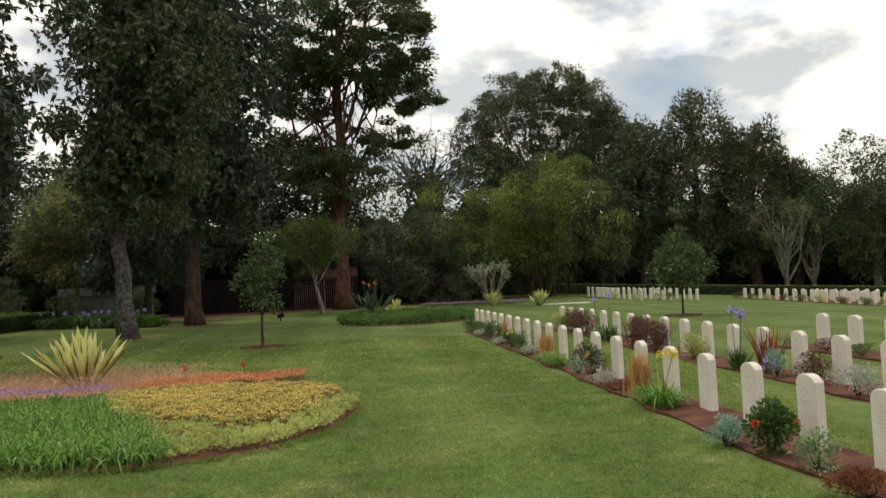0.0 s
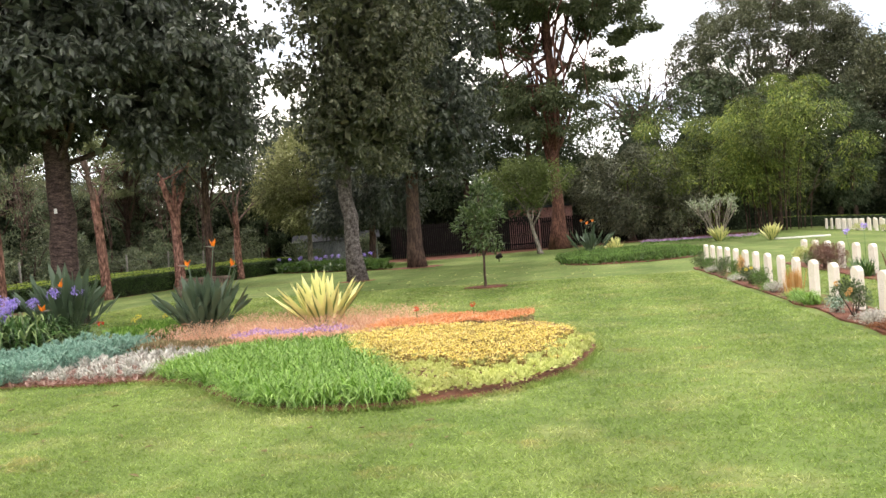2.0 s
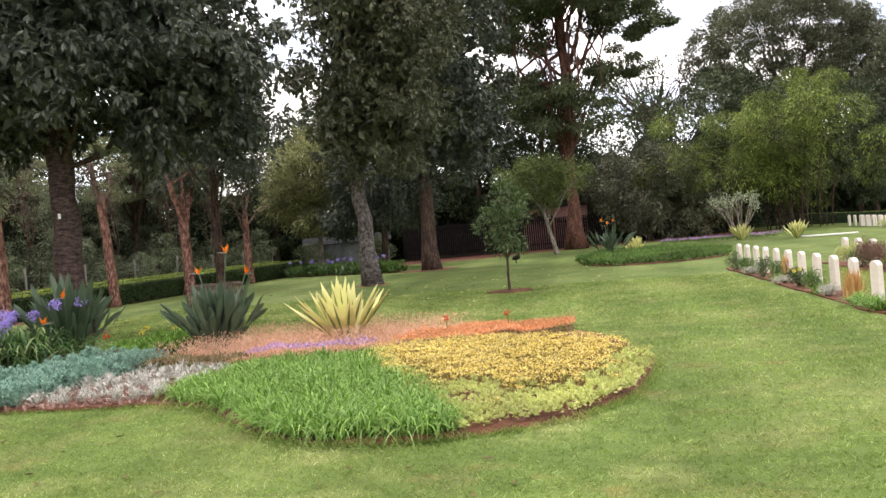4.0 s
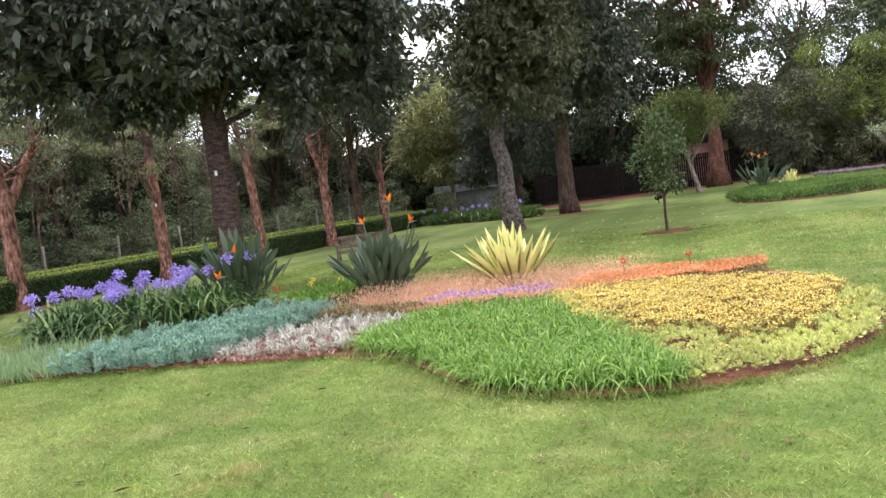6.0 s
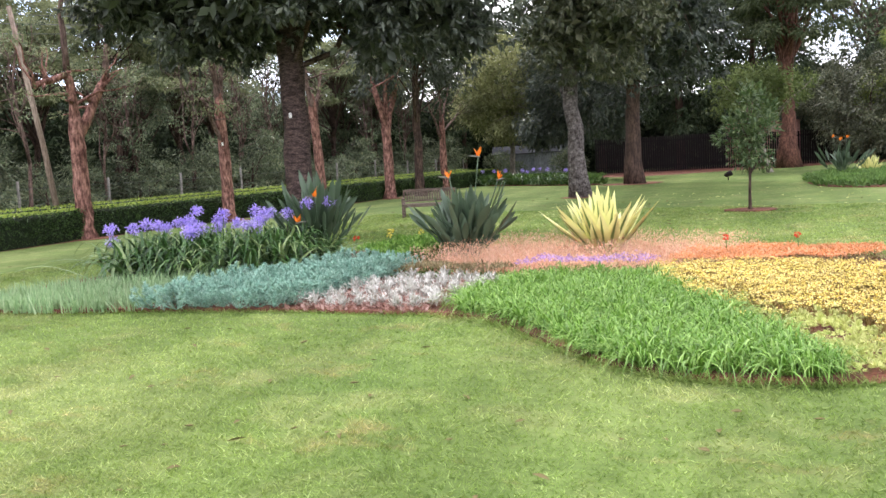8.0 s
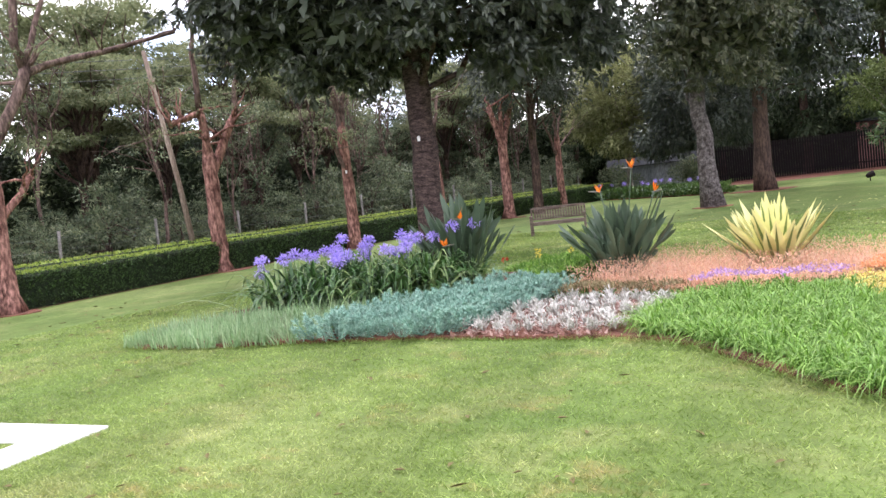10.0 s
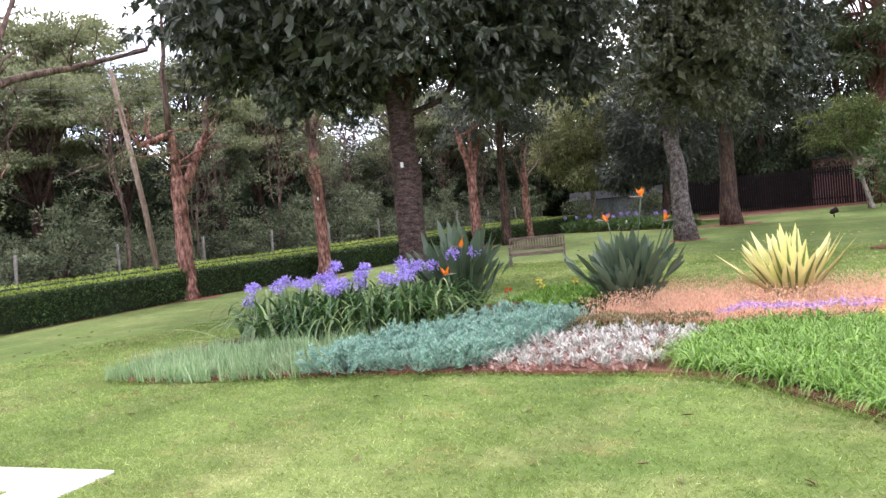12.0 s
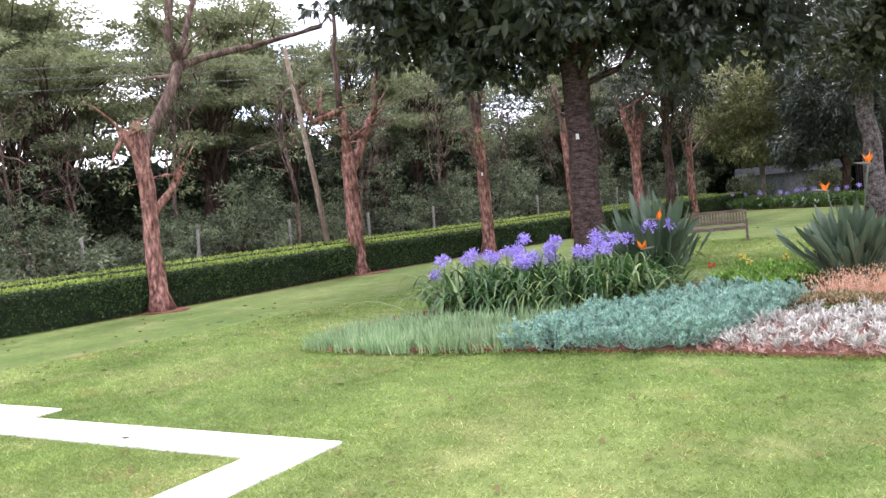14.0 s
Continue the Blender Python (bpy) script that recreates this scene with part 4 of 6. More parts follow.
def woods():
    g = np.random.default_rng(21)
    spots = {"tall": [], "flat": [], "shrub": [], "thin": []}
    for y in np.arange(2, 62, 5.2):
        if int(y) % 3 == 0:
            spots["tall"].append((-38.5 + g.uniform(-2.5, 2.5), y + g.uniform(-2, 2), g.uniform(0.62, 0.85)))
        spots["flat"].append((-39.5 + g.uniform(-3, 3), y + g.uniform(-2, 2), g.uniform(0.72, 0.92)))
        if int(y) % 4 == 0:
            spots["flat"].append((-49 + g.uniform(-3, 3), y + 2.5 + g.uniform(-2, 2), g.uniform(0.95, 1.12)))
    spots["flat"] += [(-41.5, 26, 1.0), (-45, 17, 1.05), (-47, 10, 1.05), (-54, 22, 1.15), (-52, 15, 1.0)]
    for y in np.arange(0, 60, 3.2):
        spots["shrub"].append((-32.0 + g.uniform(-0.9, 0.9), y + g.uniform(-0.8, 0.8), g.uniform(0.65, 1.1)))
        spots["shrub"].append((-35.0 + g.uniform(-0.9, 0.9), y + 1.6 + g.uniform(-0.8, 0.8), g.uniform(0.75, 1.25)))
    for y in np.arange(6, 58, 3.3):
        spots["thin"].append((-33.5 + g.uniform(-2.8, 2.8), y + g.uniform(-1, 1), g.uniform(0.75, 1.15)))
    for kind, places in spots.items():
        first = wood_kind(kind)
        made = [pose(x, y, 0, 0, 0, g.uniform(0, 360)) @ Matrix.Diagonal((k, k, k * g.uniform(0.85, 1.06), 1)) for x, y, k in places]
        for m in made[1:]:
            copy_thing(first, m)
        first.matrix_world = made[0]


woods()


def far_woods():
    """The closed wall of dark woods round the lawn: an uneven body, coloured as deep shade, with leaves on its face."""
    line = [(-62, -30), (-58, 5), (-55, 30), (-48, 58), (-34, 70), (-20, 73), (-6, 76), (8, 80), (20, 90), (36, 90), (60, 78), (75, 50), (80, 0), (70, -40), (20, -60), (-40, -55), (-62, -30)]
    a = np.asarray(line, float)
    seg = np.r_[0, np.cumsum(np.linalg.norm(np.diff(a, axis=0), axis=1))]
    s = np.arange(0, seg[-1], 0.7)
    c = np.stack([np.interp(s, seg, a[:, k]) for k in range(2)], 1)
    inward = unit(np.array([0, 25.0]) - c)
    top = np.array([(10.2 if x < -45 else 9.5) + 3.0 * noise.noise((x * 0.09, y * 0.09, 0.5)) + 2.6 * noise.noise((x * 0.35, y * 0.35, 3.5)) + 1.6 * noise.noise((x * 1.1, y * 1.1, 7.5)) for x, y in c])
    rows = 7
    v = []
    for k in range(rows):
        z = top * 0.74 * k / (rows - 1)
        push = np.array([noise.noise((x * 0.3, y * 0.3, k * 1.3)) for x, y in c]) * 1.3 - 1.4 * (k / (rows - 1)) ** 2
        v.append(np.column_stack([c + inward * push[:, None], z - (2.3 if k == 0 else 0)]))
    v = np.concatenate(v)
    n = len(c)
    i = (np.arange(rows - 1)[:, None] * n + np.arange(n - 1)[None]).ravel()
    q = np.stack([i, i + 1, i + 1 + n, i + n], 1)
    body = solo("far_woods", mesh_of("far_woods", v, q, WOODS_SHADE_CORE), "closed belt of dark woods round the grounds", "woods", kind="stuff")
    m = 250000
    f = rng.random(m) * (n - 1)
    j, fr = f.astype(int), (f % 1)[:, None]
    h = rng.random(m) ** 0.8
    base = c[j] * (1 - fr) + c[np.minimum(j + 1, n - 1)] * fr
    tp = top[j]
    P = np.column_stack([base + inward[j] * rng.uniform(-1.5, 1.9, (m, 1)), tp * h * 1.12 + rng.uniform(-0.2, 0.5, m)])
    seen = (P[:, 1] > -5) & (P[:, 0] < 62)
    P, inw = P[seen], inward[j][seen]
    D = np.column_stack([inw, np.zeros(len(P))]) * 0.5 + rng.normal(size=(len(P), 3)) * 0.7
    part("leaves", mesh_of("leaves", *leaf_tris(P, D, rng.uniform(0.25, 0.55, len(P)), rng.uniform(0.14, 0.28, len(P))), L_DARKWOODS), body)


far_woods()


# ---- hedges ----
def hedge(line, width, height, label, density):
    """A clipped hedge along a line of points: a core darkened as inner shade, leaves on its sides and pale new growth,
    brightened as top-lit, on top.
    """
    root = thing("clipped_hedge", (0, 0, 0), label, "hedge", kind="")
    a = np.asarray(line, float)
    seg = np.r_[0, np.cumsum(np.linalg.norm(np.diff(a, axis=0), axis=1))]
    s = np.arange(0, seg[-1], 0.5)
    c = np.stack([np.interp(s, seg, a[:, k]) for k in range(2)], 1)
    t = unit(np.gradient(c, axis=0))
    nrm = np.stack([t[:, 1], -t[:, 0]], 1)
    w, hh = width / 2 - 0.05, height - 0.05
    section = [(-w, -0.05), (-w, hh - 0.1), (-w + 0.12, hh), (w - 0.12, hh), (w, hh - 0.1), (w, -0.05)]
    v = np.concatenate([np.column_stack([c + nrm * (o * (1 + 0.06 * np.sin(s * 1.7 + o)))[:, None], z + lie(c[:, 0], c[:, 1])]) for o, z in section])
    n = len(c)
    k = len(section)
    i = (np.arange(k - 1)[:, None] * n + np.arange(n - 1)[None]).ravel()
    me = mesh_of("core", v, np.stack([i, i + 1, i + 1 + n, i + n], 1), HEDGE_SHADE_CORE)
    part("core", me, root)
    m = int(seg[-1] * density)

    def along(count):
        f = rng.random(count) * (n - 1)
        j = f.astype(int)
        fr = (f % 1)[:, None]
        return c[j] * (1 - fr) + c[j + 1] * fr, nrm[j]
    p, nn = along(m)
    side = np.where(rng.random(m) < 0.72, 1.0, -1.0)[:, None]
    z = rng.random(m) ** 0.85 * height
    P = np.column_stack([p + nn * side * (w + rng.uniform(-0.03, 0.06, (m, 1))), z + lie(p[:, 0], p[:, 1])])
    D = np.column_stack([nn * side * 0.6, np.full(m, 0.35)]) + rng.normal(size=(m, 3)) * 0.55
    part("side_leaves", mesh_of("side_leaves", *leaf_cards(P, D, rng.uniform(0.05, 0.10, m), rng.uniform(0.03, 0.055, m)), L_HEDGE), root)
    m2 = int(m * 0.75)
    p, nn = along(m2)
    P = np.column_stack([p + nn * rng.uniform(-w, w, (m2, 1)), hh + rng.uniform(-0.03, 0.05, m2) + lie(p[:, 0], p[:, 1])])
    D = rng.normal(size=(m2, 3)) * 0.6 + (0, 0, 0.7)
    part("top_leaves", mesh_of("top_leaves", *leaf_cards(P, D, rng.uniform(0.05, 0.10, m2), rng.uniform(0.03, 0.055, m2)), L_HEDGETOP), root, "yellow-green clipped top, brightened as lit from above")
    return root


hedge([(-24.4, -6), (-24.6, 10), (-25.6, 20), (-25.7, 30), (-26.3, 42), (-26.8, 53.5)], 0.95, 0.98, "long low clipped green hedge along the lawn edge", 640)
hedge([(-26.2, -6), (-26.4, 10), (-27.3, 20), (-27.4, 30), (-28.0, 42), (-28.3, 53)], 0.9, 1.06, "second low clipped hedge running behind the first", 240)
hedge([(7.0, 75), (20, 74), (42, 66)], 0.9, 0.86, "dark clipped hedge closing the far grave plot", 110)


# ---- the large flower bed ----
BED = [(-0.85, 11.2), (-0.95, 10.2), (-1.5, 9.3), (-2.3, 8.68), (-3.3, 8.4), (-4.2, 8.6), (-5.2, 9.35), (-6.1, 10.25), (-7.1, 10.55), (-8.3, 10.38), (-9.4, 10.36),
       (-11.4, 9.93), (-12.9, 9.46), (-14.8, 9.16), (-15.6, 10.2), (-15.9, 11.8), (-15.3, 13.6), (-13.8, 15.6), (-12, 16.9), (-9.6, 17.2), (-7, 17.2), (-4.5, 16.7), (-2.4, 16.2), (-1.4, 14.3), (-0.85, 12.7)]
soil_bed("flower_bed_soil", BED, "curved flower bed of bare red-brown soil", 0.05)

LILY = [(-2.5, 8.72), (-3.3, 8.52), (-4.15, 8.68), (-5.1, 9.45), (-6.05, 10.35), (-6.95, 10.68), (-7.05, 11.2), (-6.95, 12.7), (-6.2, 13.15), (-5.2, 13.3)]
SEDUM = [(-2.45, 8.70), (-1.53, 9.33), (-1.03, 10.22), (-0.90, 11.3), (-0.95, 12.6), (-1.9, 13.9), (-3.4, 14.4), (-5.2, 13.9), (-5.2, 13.1)]
PURPLE = [(-7.1, 12.7), (-5.3, 13.15), (-5.15, 13.65), (-6.9, 13.35)]
PINK = [(-9.3, 13.5), (-7.4, 13.1), (-7.0, 13.4), (-5.4, 13.7), (-4.6, 15.0), (-4.1, 16.2), (-6.5, 16.9), (-9.2, 16.4)]
ORANGE = [(-5.2, 14.3), (-4.0, 14.5), (-2.3, 15.2), (-2.4, 15.8), (-4.0, 16.0), (-5.1, 15.5)]
SILVER = [(-9.25, 10.38), (-7.3, 10.62), (-7.1, 11.4), (-7.05, 12.5), (-7.5, 13.0), (-9.0, 13.1), (-9.2, 12.0)]
BLUE = [(-11.4, 9.9), (-9.35, 10.32), (-9.3, 12.5), (-9.35, 13.8), (-10.1, 14.1), (-11.0, 12.9), (-11.4, 11.4)]
IRIS = [(-14.75, 9.15), (-12.9, 9.36), (-11.5, 9.82), (-11.5, 12.4), (-13.0, 12.2), (-14.6, 11.6), (-15.1, 10.6)]
GREEN = [(-11.0, 14.6), (-9.7, 14.2), (-9.6, 16.6), (-11.4, 16.6)]


def repeats(name, me_list, places, label, category, group, lo, hi):
    for i, (x, y) in enumerate(places):
        k = rng.uniform(lo, hi)
        ob = new(name, me_list[i % len(me_list)])
        ob.matrix_world = pose(x, y, 0.045, 0, 0, rng.uniform(0, 360)) @ Matrix.Diagonal((k, k, k * rng.uniform(0.9, 1.15), 1))
        tagged(ob, label, category, group)


def daylilies():
    """Mop-headed tufts of arching blades, a few forms repeated."""
    forms = []
    for _ in range(12):
        n = 62
        base = up3(rng.normal(size=(n, 2)) * 0.04, 0.0)
        v = blades(base, ring_dirs(n, 14, 60), rng.uniform(0.5, 0.8, n), rng.uniform(0.012, 0.02, n), rng.uniform(0.75, 1.15, n), 6, late=2.6)
        v[0][:, 2] = np.maximum(v[0][:, 2], 0.0)
        forms.append(mesh_of("daylily_tuft", *v, L_LILY))
    repeats("daylily_tuft", forms, scatter(LILY, 290, 0.185), "lush bright green daylily tuft with arching blades", "daylily", "daylilies in the bed", 0.72, 1.0)


def sedum():
    """Pale rosettes along the front, stems with yellow flower heads behind."""
    c = scatter(SEDUM, 1500, 0.075)
    inset = np.minimum(c[:, 1] - 9.0 - 0.25 * (c[:, 0] + 2.2) ** 2 * (c[:, 0] > -2.2), (-0.95 - c[:, 0]) * 2.6 + 0.6)
    front = inset + 0.3 * np.sin(c[:, 0] * 2.3) + rng.normal(size=len(c)) * 0.4 < 1.75
    bare = ((c - (-2.75, 10.0)) ** 2 / (0.06, 0.03)).sum(1) < 1
    a = c[front & ~bare]
    per = 30
    heart = np.repeat(np.column_stack([a, rng.uniform(0.07, 0.14, len(a))]), per, 0)
    d = ring_dirs(len(heart), 0, 95)
    rosettes = leaf_cards(heart + d * 0.022, d, np.repeat(rng.uniform(0.04, 0.068, len(a)), per), rng.uniform(0.019, 0.03, len(heart)))
    root = solo("sedum_carpet", mesh_of("sedum_carpet", *rosettes, L_SEDUM), "low carpet of pale green succulent rosettes", "sedum", kind="stuff")
    b = c[~front]
    per = 8
    P = up3(np.repeat(b, per, 0) + rng.normal(size=(len(b) * per, 2)) * 0.04, 0.05)
    stems = blades(P, ring_dirs(len(P), 0, 30), rng.uniform(0.12, 0.22, len(P)), 0.014, 0.05, 2)
    part("stems", mesh_of("stems", *stems, L_SEDUMSTEM), root, "brownish fading stems")
    per = 24
    tall = np.repeat(rng.uniform(0.17, 0.25, len(b)), per)
    P = np.column_stack([np.repeat(b, per, 0) + rng.normal(size=(len(b) * per, 2)) * 0.038, tall + rng.normal(size=len(b) * per) * 0.012])
    part("flowers", mesh_of("flowers", *leaf_cards(P, ring_dirs(len(P), 45, 95), rng.uniform(0.018, 0.034, len(P)), rng.uniform(0.014, 0.024, len(P))), L_YELLOWFLOWER), root, "flat yellow flower heads")
    per = 12
    P = np.column_stack([np.repeat(b, per, 0) + rng.normal(size=(len(b) * per, 2)) * 0.045, rng.uniform(0.04, 0.18, len(b) * per)])
    part("leaves", mesh_of("leaves", *leaf_cards(P, ring_dirs(len(P), 20, 85), rng.uniform(0.03, 0.05, len(P)), 0.022), L_SEDUMSTEM), root)


def carpet(name, poly, n, lo, hi, leaf, label, category, size, slim=0.5, tilt=(20, 90), stem_leaf=None, flower=1.0):
    """A low cushion of small leaves or petals over a polygon; uneven in height."""
    c = scatter(poly, n)
    z = lo + (hi - lo) * np.array([0.5 + 0.5 * noise.noise((x * 2.2, y * 2.2, 1.7)) for x, y in c]) + rng.normal(size=n) * 0.02
    k = rng.random(n) < flower
    P = np.column_stack([c, z])
    ob = solo(name, mesh_of(name, *leaf_cards(P[k], ring_dirs(k.sum(), *tilt), rng.uniform(0.6, 1.3, k.sum()) * size, rng.uniform(0.7, 1.2, k.sum()) * size * slim), leaf), label, category, kind="stuff")
    c2 = scatter(poly, n // 2)
    P = np.column_stack([c2, rng.random(len(c2)) * lo])
    part("foliage", mesh_of("foliage", *leaf_cards(P, ring_dirs(len(P), 10, 80), rng.uniform(0.6, 1.3, len(P)) * size * 1.3, size * 0.6), stem_leaf or L_GROUND), ob)
    return ob


def pink_grass():
    c = scatter(PINK, 4200)
    n = len(c) * 3
    P = up3(np.repeat(c, 3, 0), 0.03)
    v = blades(P, ring_dirs(n, 4, 55), rng.uniform(0.20, 0.48, n), 0.007, rng.uniform(0.1, 0.7, n), 3)
    ob = solo("pink_grass", mesh_of("pink_grass", *v, L_PINKGRASS), "soft haze of fine pinkish ornamental grass", "grass", kind="stuff")
    P = np.column_stack([np.repeat(c, 3, 0) + rng.normal(size=(n, 2)) * 0.07, rng.uniform(0.14, 0.44, n)])
    part("seed_heads", mesh_of("seed_heads", *leaf_cards(P, ring_dirs(n, 0, 80), rng.uniform(0.02, 0.06, n), 0.014), L_PINKGRASS), ob)


daylilies()
sedum()
pink_grass()
carpet("orange_flower_carpet", ORANGE, 9000, 0.16, 0.26, L_ORANGE, "low mat of orange flowering succulents", "flowers", 0.04, 0.6, (10, 80), L_GOLDGREEN)
carpet("purple_flower_strip", PURPLE, 1900, 0.24, 0.46, L_PURPLE, "narrow strip of small mauve flowers behind the lilies", "flowers", 0.035, 0.8, (30, 90), None, 0.5)
carpet("green_filler_plants", GREEN, 4200, 0.14, 0.38, L_LILY, "patch of leafy green perennials", "ground cover", 0.10, 0.35, (10, 75))
carpet("pinkish_mulch", [(x, y - (0.1 if y < 11 else 0.0)) for x, y in SILVER], 2600, 0.055, 0.075, L_PINKMULCH, "dry pinkish plant mulch between the silver plants", "mulch", 0.07, 0.18, (60, 95), L_PINKMULCH)
carpet("brown_filler_plants", [(-9.2, 12.9), (-7.3, 12.9), (-7.2, 13.3), (-9.2, 13.7)], 1300, 0.12, 0.3, L_GOLDGREEN, "low brown-leaved plants beside the silver ones", "ground cover", 0.06, 0.4, (10, 75))


def iris_patch():
    c = scatter(IRIS, 1500)
    n = len(c) * 4
    P = up3(np.repeat(c, 4, 0) + rng.normal(size=(n, 2)) * 0.03, 0.03)
    me = mesh_of("iris_patch", *blades(P, ring_dirs(n, 3, 32), rng.uniform(0.16, 0.36, n), rng.uniform(0.014, 0.024, n), rng.uniform(0.0, 0.45, n), 3), L_IRIS)
    solo("iris_patch", me, "dense patch of grey-green sword-shaped blades", "iris", kind="stuff")


def silver_plant():
    n = 60
    P = np.column_stack([rng.normal(size=(n, 2)) * 0.03, rng.uniform(0.02, 0.1, n)])
    me = mesh_of("silver_plant", *blades(P, ring_dirs(n, 10, 75), rng.uniform(0.06, 0.13, n), 0.016, 0.3, 3, lambda s: np.sin(np.clip(s, 0.04, 0.98) * np.pi) ** 0.6), L_SILVER)
    return me


def blue_cushion():
    """A rounded cushion of plump needle-leaved shoots on short stems."""
    n, per = 13, 56
    base = np.column_stack([rng.normal(size=(n, 2)) * 0.075, np.full(n, 0.0)])
    d = unit(np.column_stack([base[:, :2] * 4.0, np.ones(n)]))
    h = rng.uniform(0.13, 0.31, n)
    s = np.where(rng.random((n, per, 1)) < 0.75, rng.uniform(0.8, 1.0, (n, per, 1)), rng.uniform(0.1, 0.8, (n, per, 1)))
    P = (base[:, None] + d[:, None] * h[:, None, None] * s).reshape(-1, 3)
    D = np.repeat(d, per, 0) * 0.9 + unit(rng.normal(size=(n * per, 3)))
    stems = [tube([(0, 0, 0), b * 0.7 + (0, 0, 0.04), b + k * t], 0.006, 3) for b, k, t in zip(base, d, h)]
    return mesh_of("blue_cushion", *joined([leaf_cards(P, D, rng.uniform(0.045, 0.07, n * per), 0.013), *stems]), L_BLUE)


iris_patch()
repeats("silver_plant", [silver_plant() for _ in range(4)], scatter(SILVER, 84, 0.185), "felted silver-white rosette plant on red mulch", "plant", "silver plants in the bed", 0.85, 1.3)
repeats("blue_cushion_plant", [blue_cushion() for _ in range(5)], scatter(BLUE, 118, 0.185), "blue-green needle-leaved cushion plant", "shrub", "blue cushions in the bed", 0.85, 1.25)


def agapanthus(at, n_leaf, heads, spread, label, height=0.56, stalk=(0.84, 1.16)):
    root = thing("agapanthus_clump", at, label, "agapanthus")
    c = rng.normal(size=(n_leaf, 2)) * spread
    n = n_leaf
    d = ring_dirs(n, 8, 62)
    part("strap_leaves", mesh_of("strap_leaves", *blades(up3(c, 0.0), d, rng.uniform(0.75, 1.2, n) * height * 2.95, rng.uniform(0.045, 0.07, n), rng.uniform(0.55, 1.0, n), 7, fold=0.10, late=2.8), L_AGAP), root)
    for _ in range(heads):
        x, y = rng.normal(size=2) * spread * 1.45
        h = rng.uniform(*stalk) - 0.25 * abs(x)
        top = np.array([x + rng.normal() * 0.08, y + rng.normal() * 0.08, h])
        p = bent((x, y, 0.1), top, 5, 0.04)
        k = 150
        q = unit(rng.normal(size=(k, 3)) + (0, 0, 0.15))
        u = unit(rng.normal(size=(36, 3)) + (0, 0, 0.15))
        pedicels = blades(np.repeat(top[None], 36, 0), u, 0.11, 0.006, 0.05, 2)
        florets = leaf_cards(top + q * rng.uniform(0.03, 0.125, (k, 1)) * (1, 1, 0.8), q + rng.normal(size=(k, 3)) * 0.5, 0.05, 0.026)
        head = part("flower_head", mesh_of("flower_head", *joined([florets, pedicels]), L_AGAPFLOWER), root, "round violet-blue flower head")
        part("stalk", mesh_of("stalk", *tube(p, 0.008, 5), L_AGAP), head)
    return root


for x, y, heads in ((-14.1, 12.4, 4), (-13.5, 12.8, 6), (-12.8, 13.1, 6), (-12.1, 13.3, 5), (-13.6, 13.3, 4), (-12.4, 14.0, 3)):
    agapanthus((x, y, 0.045), 290, heads, 0.27, "clump of dark strap leaves with violet-blue flower heads")


def strelitzia(at, label, n, h, flowers, lean=(4, 40)):
    root = thing("crane_flower_plant", at, label, "crane flower")
    for i in range(n):
        d = ring_dirs(1, *lean)
        p = np.array([[*(rng.normal(size=2) * 0.11 + d[0, :2] * 0.22), 0.0]])
        L = h * rng.uniform(0.45, 1.06)
        v = blades(p, d, L, rng.uniform(0.10, 0.15), rng.uniform(0.0, 0.32), 11, PROFILE_PADDLE, fold=0.22, twist=1.1)
        part("leaf", mesh_of("leaf", *v, L_STREL), root)
    for x, y, z in flowers:
        top = np.array([x, y, z])
        stalk = part("flower_stalk", mesh_of("flower_stalk", *tube(bent((x * 0.3, y * 0.3, 0.2), top, 6, 0.03), np.linspace(0.014, 0.01, 6), 6), L_STREL), root)
        side = unit(np.array([rng.choice((-1, 1)) * 0.9, rng.normal() * 0.4, 0.12]))
        part("beak", mesh_of("beak", *tube([top - side * 0.03, top + side * 0.08, top + side * 0.22], [0.012, 0.02, 0.003], 6), L_BEAK), stalk, "grey-green pointed beak")
        k = 9
        D = np.stack([side[0] * rng.uniform(-0.5, 0.8, k), side[1] * rng.uniform(-0.5, 0.8, k) + rng.normal(size=k) * 0.2, rng.uniform(0.6, 1.0, k)], 1)
        part("petals", mesh_of("petals", *leaf_cards(np.repeat(top[None], k, 0) + rng.normal(size=(k, 3)) * 0.012, D, rng.uniform(0.12, 0.2, k), rng.uniform(0.035, 0.055, k), 0.3), L_STRELFLOWER), stalk, "bright orange upright petals")
    return root


strelitzia((-9.05, 15.2, 0.045), "large crane flower plant with grey-green paddle leaves", 165, 1.52, [(0.28, 0.1, 1.85), (-0.33, 0.1, 1.5), (0.62, 0.15, 1.42)], (2, 40))
agapanthus((-11.85, 14.45, 0.045), 40, 2, 0.15, "sparse young agapanthus with two blue heads", 0.4, (1.0, 1.2))
strelitzia((-12.15, 14.95, 0.045), "large crane flower plant beside the agapanthus", 150, 1.85, [(0.5, -0.7, 1.28), (0.4, -1.15, 0.85)], (2, 36))


